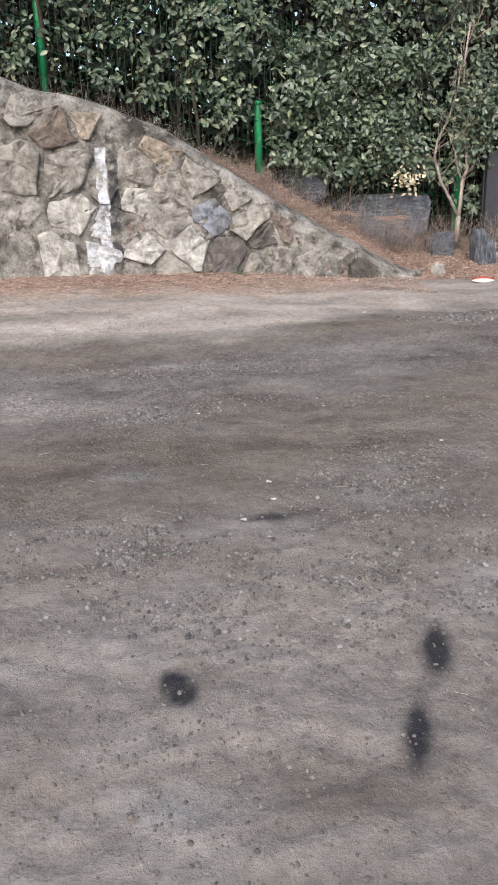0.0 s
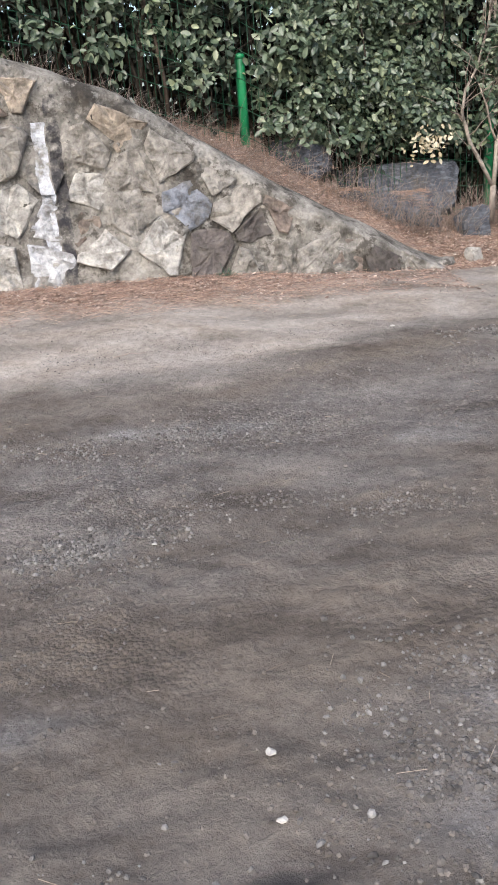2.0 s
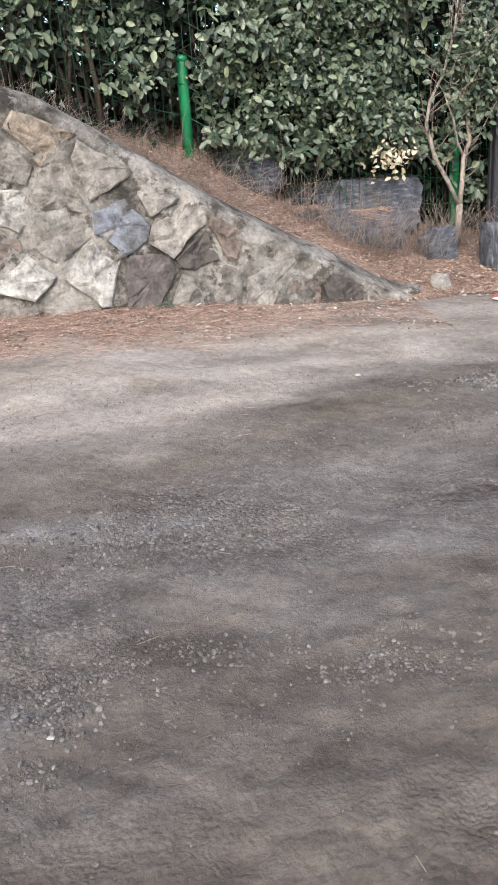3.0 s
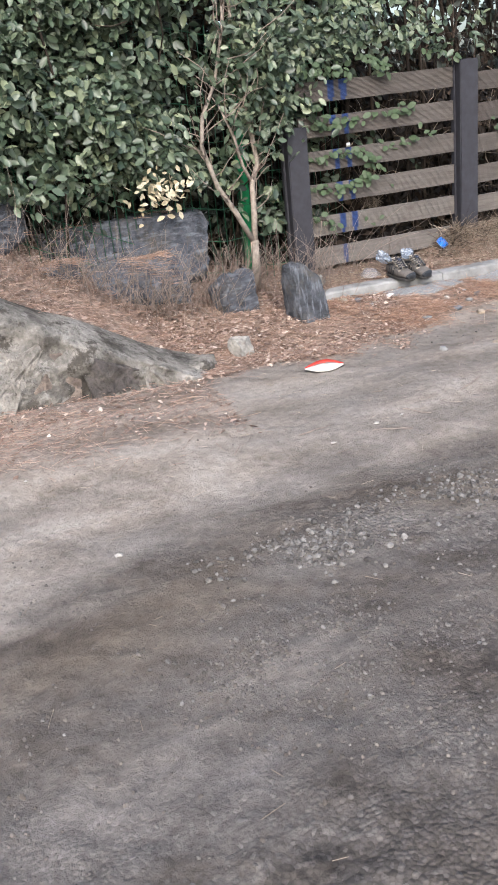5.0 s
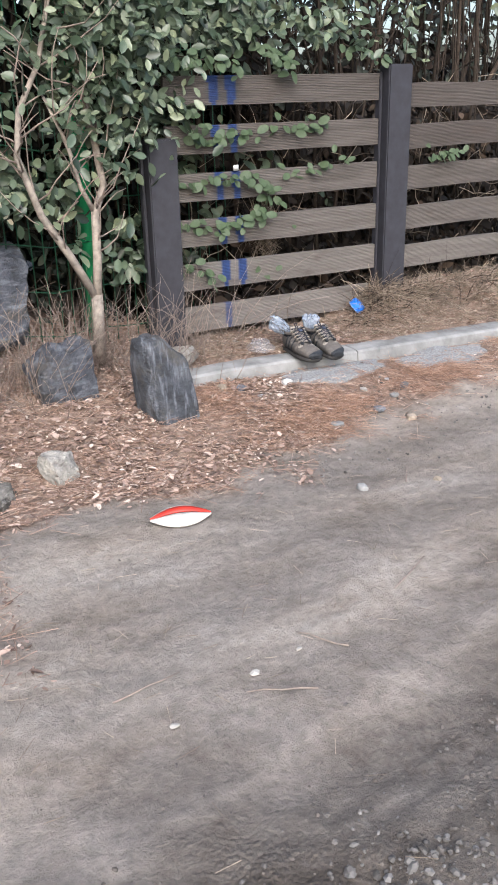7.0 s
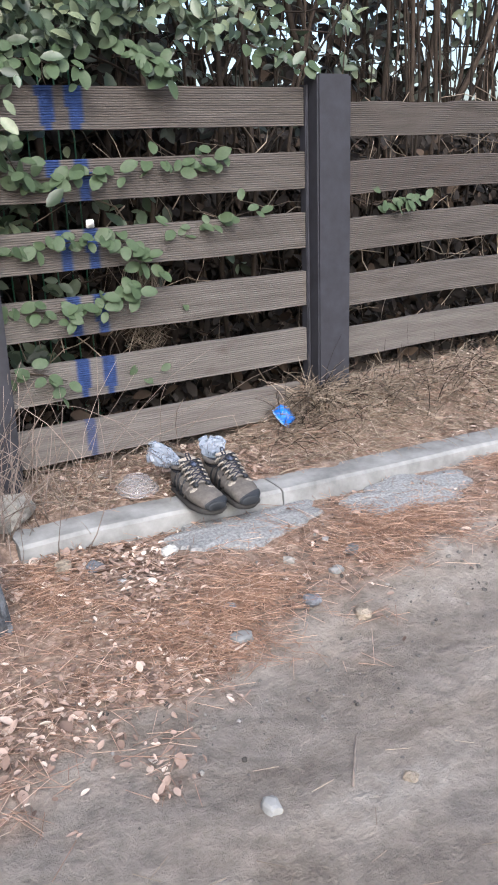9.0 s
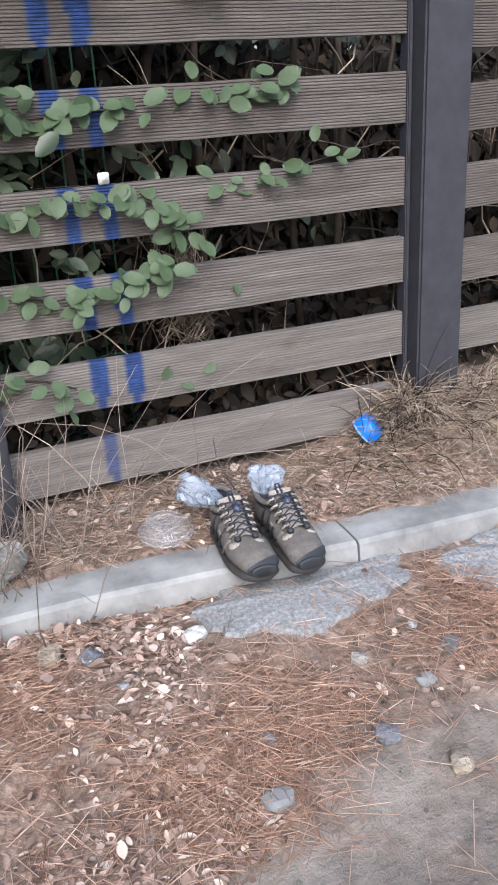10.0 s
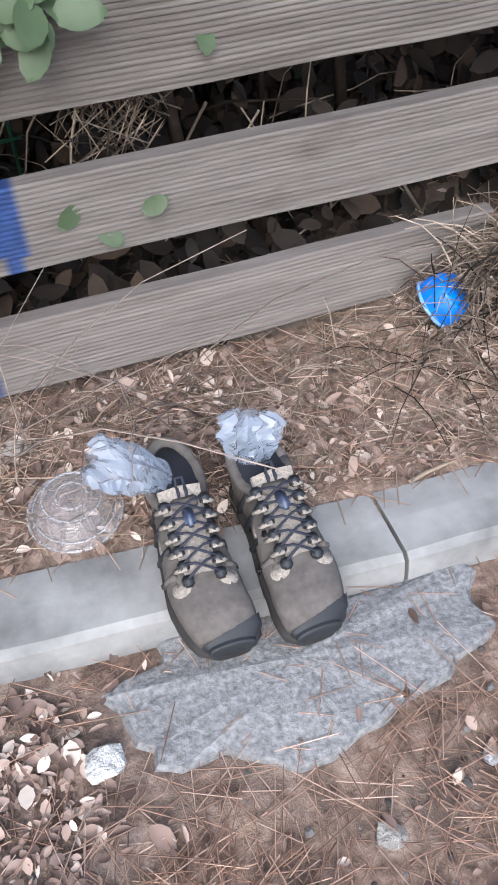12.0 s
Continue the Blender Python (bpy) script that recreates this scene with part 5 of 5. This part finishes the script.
for k, (x, y, s) in enumerate(((-0.86, -0.045, 0.055), (-2.44, -0.9, 0.05), (-2.36, -0.97, 0.035), (-4.38, -5.0, 0.02), (-4.15, -5.93, 0.03), (-1.865, -2.2, 0.028), (-2.1, -2.27, 0.025), (-1.72, -2.16, 0.02), (-3.1, -2.78, 0.035), (-1.83, -1.0, 0.03),
                               (-4.15, -6.1, 0.022), (-4.27, -6.28, 0.024), (-3.4, -5.6, 0.02), (-3.3, -2.1, 0.02), (-3.6, -1.55, 0.035))):
    scrap(x, y, s * 0.5, k)
for k, (x, y, s, mat, label) in enumerate((
        (-0.84, -0.535, 0.05, QUARTZ, "broken white stone lying before the kerb"), (-0.36, -0.76, 0.045, BLUESTONE, "blue-grey stone lying in pine needles"), (-0.5, -1.0, 0.06, TAN, "flat tan stone on the dirt"),
        (-0.817, -0.45, 0.018, WHITEWASH, "small white pebble before the kerb"), (-0.55, -0.72, 0.035, PALE, "small pale stone in pine needles"), (-0.46, -0.82, 0.04, CONCRETE, "grey lump of concrete before the kerb"),
        (-1.06, -0.52, 0.05, BLUESTONE, "blue-grey stone lying in leaf litter"), (-1.14, -0.48, 0.06, TAN, "tan stone lying in leaf litter"), (-0.6, -0.91, 0.055, BLUESTONE, "flat blue-grey stone at the edge of the litter"),
        (-0.81, -0.84, 0.035, BLUESTONE, "small blue-grey stone lying in pine needles"), (-0.84, -0.96, 0.06, CONCRETE, "pale grey stone at the edge of the litter"), (-0.4, -0.68, 0.025, WHITEWASH, "white stone lying in pine needles"), (-1.06, -1.46, 0.045, CONCRETE, "grey stone on the dirt road"),
        (-0.79, -1.54, 0.03, TAN, "small tan stone on the dirt road"), (-1.02, -0.62, 0.025, WHITEWASH, "small white stone lying in leaf litter"),
        (-0.1, 0.04, 0.03, CONCRETE, "grey pebble under the fence"), (0.3, -0.75, 0.04, BLUESTONE, "grey stone beside the kerb"))):
    rock("stone", (x, y, float(land(x, y)) + s * 0.16), (s, s * 0.8, s * 0.5), label, mat, 50 + k, k * 37)


# ---- litter, grass, gravel ----
def turn_flat(n, tip=0.35):
    a = rng.uniform(0, 2 * np.pi, n)
    way = np.stack([np.cos(a), np.sin(a), rng.normal(0, tip, n)], 1)
    up = np.stack([rng.normal(0, tip, n), rng.normal(0, tip, n), np.ones(n)], 1)
    return frames_of(way, up)


def sample(n, x0, x1, y0, y1, chance):
    x, y = rng.uniform(x0, x1, n), rng.uniform(y0, y1, n)
    k = rng.random(n) < chance(x, y)
    return x[k], y[k]


NEEDLE_V = [(-0.5, 0, 0), (0.5, 0, 0), (0, 0, 0.8), (-0.4, 1, 0), (0.4, 1, 0), (0, 1, 0.7)]
NEEDLE_T = [(0, 1, 4), (0, 4, 3), (1, 2, 5), (1, 5, 4), (2, 0, 3), (2, 3, 5)]


def strands(name, x, y, length, width, mat, label, category, tip=0.16, lift=0.004, z=None):
    n = len(x)
    ax, ay, az = turn_flat(n, tip)
    s = length * rng.uniform(0.5, 1.3, n)
    t = turns_from(ax * width, ay * s[:, None], az * width)
    p = np.stack([x, y, (land(x, y) if z is None else z) + lift + rng.uniform(0, 0.012, n)], 1)
    return solid(name, swarm(name, NEEDLE_V, NEEDLE_T, t, p, mat), label, category, kind="stuff")


x, y = sample(95000, -6.6, 2.2, -3.2, 0.5, lambda x, y: litter_amount(x, y) * 0.95 * ~on_kerb(x, y) * np.where((x > -1.2) & (((y - kerb_line(x)) > -0.16) & (y < kerb_line(x)) & (x < 0.3)), 0.15, 1))
strands("pine_needles", x, y, 0.085, 0.0017, NEEDLE, "reddish-brown dry pine needles covering the verge", "pine needles")
x, y = sample(26000, -6.5, 1.0, -8.5, -0.9, lambda x, y: 0.02 + 0.2 * np.exp(-((y - wall_face(x) + 0.9) / 0.5) ** 2))
strands("scattered_needles", x, y, 0.05, 0.0014, STRAW, "pale dry needles scattered on the dirt", "pine needles", 0.05)
x, y = sample(230000, -6.4, 1.6, -2.1, 0.2, lambda x, y: litter_amount(x, y) * ~on_kerb(x, y) * np.clip(0.5 + 0.5 * wobble(x, y, 4, 12), 0.1, 1) * np.where((y < kerb_line(x)) & (x > -0.85), 0.12, np.where(x < -2.4, 0.3, 0.85)))
ax, ay, az = turn_flat(len(x), 0.3)
s = 0.027 * rng.uniform(0.35, 1.0, len(x)) * np.where(rng.random(len(x)) < 0.22, 1.65, 1.0)
fallen = swarm("fallen_leaves", [(a * 1.15, b, c * 1.3 + 0.2 * (b - 0.5) ** 2) for a, b, c in LEAF], LEAF_TRIS, turns_from(ax * rng.uniform(0.45, 1.15, (len(x), 1)), ay, az * rng.uniform(0.3, 1.9, (len(x), 1))) * s[:, None, None] * 0.9, np.stack([x, y, land(x, y) + 0.004 + rng.uniform(0, 0.011, len(x))], 1), DEAD)
solid("fallen_leaves", fallen, "curled brown and tan fallen leaves", "fallen leaves", kind="stuff")


def haunch(x, y):
    """Where spilled concrete lies bare before the kerb."""
    return sum((((x - a) / c) ** 2 + ((y - b) / d) ** 2 < 0.9) for a, b, c, d in ((-0.58, -0.49, 0.27, 0.13), (0.02, -0.56, 0.26, 0.12), (0.75, -0.57, 0.3, 0.1))) > 0


x, y = sample(34000, -1.25, 1.4, -1.15, -0.42, lambda x, y: litter_amount(x, y) * np.clip(0.3 + 0.9 * wobble(x, y, 4.5, 15), 0, 1) * (y < kerb_line(x)) * np.where(haunch(x, y), 0.22, 1))
strands("needle_mat", x, y, 0.065, 0.0015, varied("red_needle", [(0, (0.19, 0.108, 0.073)), (0.6, (0.35, 0.21, 0.145)), (1, (0.52, 0.36, 0.27))], 0.7), "matted reddish pine needles before the kerb", "pine needles", 0.1, 0.008)
x, y = sample(16000, -1.3, 1.5, -0.32, 0.02, lambda x, y: (0.2 + 0.25 * (x > -0.2)) * ~on_kerb(x, y))
strands("straw_litter", x, y, 0.07, 0.0016, STRAW, "loose dry straw under the fence", "straw", 0.3, 0.01)


def tufts(name, centres, count, height, spread, mat, label, category):
    """Dry stems that rise from the ground and bend over."""
    pieces, r = [], random.Random(len(centres) * 7 + count)
    for cx, cy, sx, sy in centres:
        for _ in range(count):
            x, y = r.gauss(cx, sx), r.gauss(cy, sy)
            if abs(y) < 0.045 and x > -1.2:
                y = -0.05
            h = height * r.uniform(0.4, 1.25)
            d = Vector((r.gauss(0, spread), r.gauss(-0.1, spread), 1)).normalized()
            p = [Vector((x, y, float(land(x, y)) - 0.01))]
            for _ in range(4):
                d = (d + Vector((r.gauss(0, 0.14), r.gauss(-0.03, 0.12), -0.16 * spread * 2))).normalized()
                p.append(p[-1] + d * h / 4)
                if p[-1].x > -1.25 and p[-1].y > -0.02 and cy < 0:
                    p[-1].y = -0.02
            w = r.uniform(0.0011, 0.0024)
            pieces.append(tube(p, np.linspace(w, w * 0.4, 5), 3))
    return solid(name, mesh_of(name, *joined(pieces), mat), label, category, kind="stuff")


tufts("dry_stems", [(-2.3, -0.42, 0.28, 0.06), (-1.95, -0.3, 0.2, 0.08), (-2.7, -0.4, 0.3, 0.08), (-1.6, -0.12, 0.14, 0.06), (-1.25, -0.2, 0.12, 0.08)], 130, 0.4, 0.32, TWIG, "grey-brown dry weed stems before the boulders", "dry weeds")
tufts("dry_stems", [(x, -0.42 + 0.1 * (x + 2.6), 0.2, 0.08) for x in (-3.5, -3.2, -2.9, -2.6, -2.3)], 26, 0.48, 0.6, TWIG, "long arching brown weed stems on the bank", "dry weeds")
tufts("dry_grass", [(0.05, -0.13, 0.12, 0.05), (0.3, -0.12, 0.16, 0.06), (0.65, -0.14, 0.2, 0.06), (1.1, -0.14, 0.2, 0.06), (-0.03, -0.02, 0.04, 0.02)], 330, 0.17, 0.85, STRAW, "matted straw-coloured dry grass along the fence", "dry grass")
tufts("dry_grass", [(-0.95, -0.1, 0.12, 0.05), (-0.6, -0.06, 0.25, 0.04), (-0.3, -0.06, 0.15, 0.04)], 60, 0.13, 0.9, STRAW, "thin dry grass blades under the fence", "dry grass")
tufts("dry_grass", [(x, float(wall_face(x)) + 0.45, 0.2, 0.1) for x in (-6.2, -5.8, -5.4, -5.0, -4.6, -4.3, -4.0, -3.7, -3.4)], 130, 0.24, 0.6, TWIG, "brown dry grass on top of the wall", "dry grass")
tufts("dry_grass", [(x, -0.15 + 0.2 * (x + 2.4), 0.3, 0.1) for x in (-3.7, -3.4)], 80, 0.16, 0.8, NEEDLE, "reddish dry grass on the bank", "dry grass")
tufts("grass_tuft", [(-3.92, float(wall_face(-3.92)) - 0.19, 0.03, 0.02)], 60, 0.1, 0.7, WIRE, "small green grass tuft at the foot of the wall", "grass")
tufts("dark_weeds", [(0.02, -0.1, 0.08, 0.04), (0.25, -0.1, 0.16, 0.05), (-0.12, -0.1, 0.06, 0.04), (0.7, -0.1, 0.2, 0.05)], 70, 0.2, 0.7, STEM, "dark withered weeds along the foot of the fence", "dry weeds")
tufts("bare_stalks", [(-0.86, -0.08, 0.06, 0.03), (-0.62, -0.06, 0.05, 0.02), (-1.05, -0.1, 0.06, 0.04)], 7, 0.5, 0.5, TWIG, "thin bare stalks before the fence", "dry weeds")

r = random.Random(8)
for x, y, a, length in ((-1.35, -2.05, 0.5, 0.2), (-1.75, -2.3, 2.8, 0.17), (-1.6, -2.2, 2.3, 0.14), (-2.5, -2.2, 1.0, 0.1), (-3.0, -1.9, 0.1, 0.16), (-2.2, -2.15, 0.2, 0.18), (-2.75, -1.75, 0.3, 0.2), (-0.9, -1.5, 0.9, 0.16), (-4.6, -3.0, 0.2, 0.16)):
    pts = [(x + u * length * math.cos(a), y + u * length * math.sin(a), float(land(x + u * length * math.cos(a), y + u * length * math.sin(a))) + 0.004 + 0.004 * r.random()) for u in (0, 0.25, 0.5, 0.75, 1)]
    solid("stick", mesh_of("stick", *tube(pts, [0.0024, 0.0022, 0.002, 0.0017, 0.0012], 6), TWIG), "thin pale dry stick lying on the dirt road", "stick", "fallen sticks")

stalk = [(-0.33 + 0.115 * u, -0.312 + 0.02 * u, KERB_TOP + 0.006 + 0.003 * math.sin(5 * u)) for u in (0, 0.25, 0.5, 0.75, 1)]
solid("stick", mesh_of("stick", *tube(stalk, [0.0038, 0.0034, 0.003, 0.003, 0.0022], 6), STRAW), "pale dry stalk lying on the kerb", "stick", "fallen sticks")

PEB_V = [(0.9, 0.1, 0), (0.4, 0.75, 0.1), (-0.45, 0.8, -0.05), (-0.9, 0.05, 0.05), (-0.4, -0.7, 0), (0.5, -0.65, 0.05),
         (0.5, 0.1, 0.5), (0.05, 0.45, 0.55), (-0.45, 0.15, 0.6), (-0.2, -0.4, 0.5), (0.3, -0.35, 0.45), (0, 0, -0.5)]
PEB_T = [(6, 7, 8), (6, 8, 9), (6, 9, 10), (0, 1, 7), (0, 7, 6), (1, 2, 7), (2, 8, 7), (2, 3, 8), (3, 4, 9), (3, 9, 8), (4, 5, 10), (4, 10, 9), (5, 0, 6), (5, 6, 10)] + [(11, (i + 1) % 6, i) for i in range(6)]


def gravel(name, n, box, size, chance, label, mat=PEBBLE):
    x, y = sample(n, *box, chance)
    ax, ay, az = turn_flat(len(x), 0.5)
    s = size * np.minimum(rng.gamma(2.0, 0.42, len(x)), 1.9)
    p = np.stack([x, y, land(x, y) + s * 0.15], 1)
    me = swarm(name, PEB_V, PEB_T, turns_from(ax * rng.uniform(0.7, 1.4, (len(x), 1)), ay * rng.uniform(0.7, 1.2, (len(x), 1)), az * rng.uniform(0.8, 1.5, (len(x), 1))) * s[:, None, None], p, mat)
    me.polygons.foreach_set("use_smooth", np.zeros(len(me.polygons), bool))
    return solid(name, me, label, "gravel", kind="stuff")


def patches(x, y):
    """Where the road surface has broken up into loose stones, 0 to 1."""
    return np.clip(1.5 * (wobble(x, y, 1.9, 11) + 0.5 * wobble(x, y, 6.0, 2)) - 0.25, 0, 1) * smooth_step(-2.5, -3.4, y)


gravel("gravel", 150000, (-6.0, 0.4, -8.6, -1.2), 0.0036, lambda x, y: 0.012 + 0.8 * patches(x, y), "loose grey gravel lying in patches on the dirt road")
gravel("dirt_clods", 130000, (-6.0, 0.4, -8.6, -1.3), 0.0042, lambda x, y: (0.04 + 0.5 * patches(x + 0.2, y - 0.1) + 0.14 * np.clip(wobble(x, y, 3, 4), 0, 1)) * smooth_step(0.4, -0.2, y - track_edge(x)), "small crumbs of dry dirt on the road", CLOD)
for cx, cy, sx, sy in ((-4.6, -4.2, 0.45, 0.16), (-3.9, -4.1, 0.4, 0.12), (-4.55, -4.98, 0.2, 0.12), (-4.3, -4.75, 0.25, 0.08), (-3.74, -6.0, 0.16, 0.22), (-4.0, -6.9, 0.4, 0.2), (-3.6, -6.75, 0.25, 0.2), (-2.64, -3.5, 0.3, 0.15), (-1.3, -2.75, 0.4, 0.12), (-2.85, -3.42, 0.16, 0.12), (-3.66, -4.84, 0.14, 0.06)):
    gravel("loose_gravel", 9000, (cx - 2.2 * sx, cx + 2.2 * sx, cy - 2.2 * sy, cy + 2.2 * sy), 0.0044,
           lambda x, y, c=(cx, cy, sx, sy): 0.8 * np.exp(-(((x - c[0]) / c[2]) ** 2 + ((y - c[1]) / c[3]) ** 2) * 0.6) * np.clip(0.45 + 0.9 * wobble(x, y, 8, 3), 0, 1), "scatter of loose grey gravel on the dirt road")
gravel("coarse_gravel", 42000, (-3.0, -0.6, -3.5, -2.6), 0.0072, lambda x, y: np.clip(np.exp(-(((x + 2.56) / 0.2) ** 2 + ((y + 3.02) / 0.1) ** 2)) + 0.7 * np.exp(-((y + 2.92 - 0.05 * (x + 2.1)) / 0.1) ** 2) * smooth_step(-2.5, -2.2, x), 0, 1) * np.clip(0.5 + 0.8 * wobble(x, y, 6, 2), 0, 1), "patch of coarse grey gravel on the road", COARSE)
for cx, cy, sx, sy in ((-3.74, -6.0, 0.2, 0.3), (-3.72, -6.62, 0.35, 0.3), (-4.3, -6.75, 0.4, 0.2), (-4.65, -6.4, 0.3, 0.18), (-4.55, -4.98, 0.16, 0.09), (-4.45, -4.1, 0.4, 0.1)):
    gravel("coarse_gravel", 12000, (cx - 2 * sx, cx + 2 * sx, cy - 2 * sy, cy + 2 * sy), 0.0052,
           lambda x, y, c=(cx, cy, sx, sy): 0.9 * np.exp(-(((x - c[0]) / c[2]) ** 2 + ((y - c[1]) / c[3]) ** 2)) * np.clip(0.5 + 0.9 * wobble(x, y, 7, 5), 0, 1), "pale coarse gravel showing through the dirt road", COARSE)
gravel("verge_gravel", 2600, (-1.3, 1.2, -1.4, -0.45), 0.0048, lambda x, y: 0.35 + 0.4 * wobble(x, y, 5, 2), "loose grey pebbles along the kerb", COARSE)
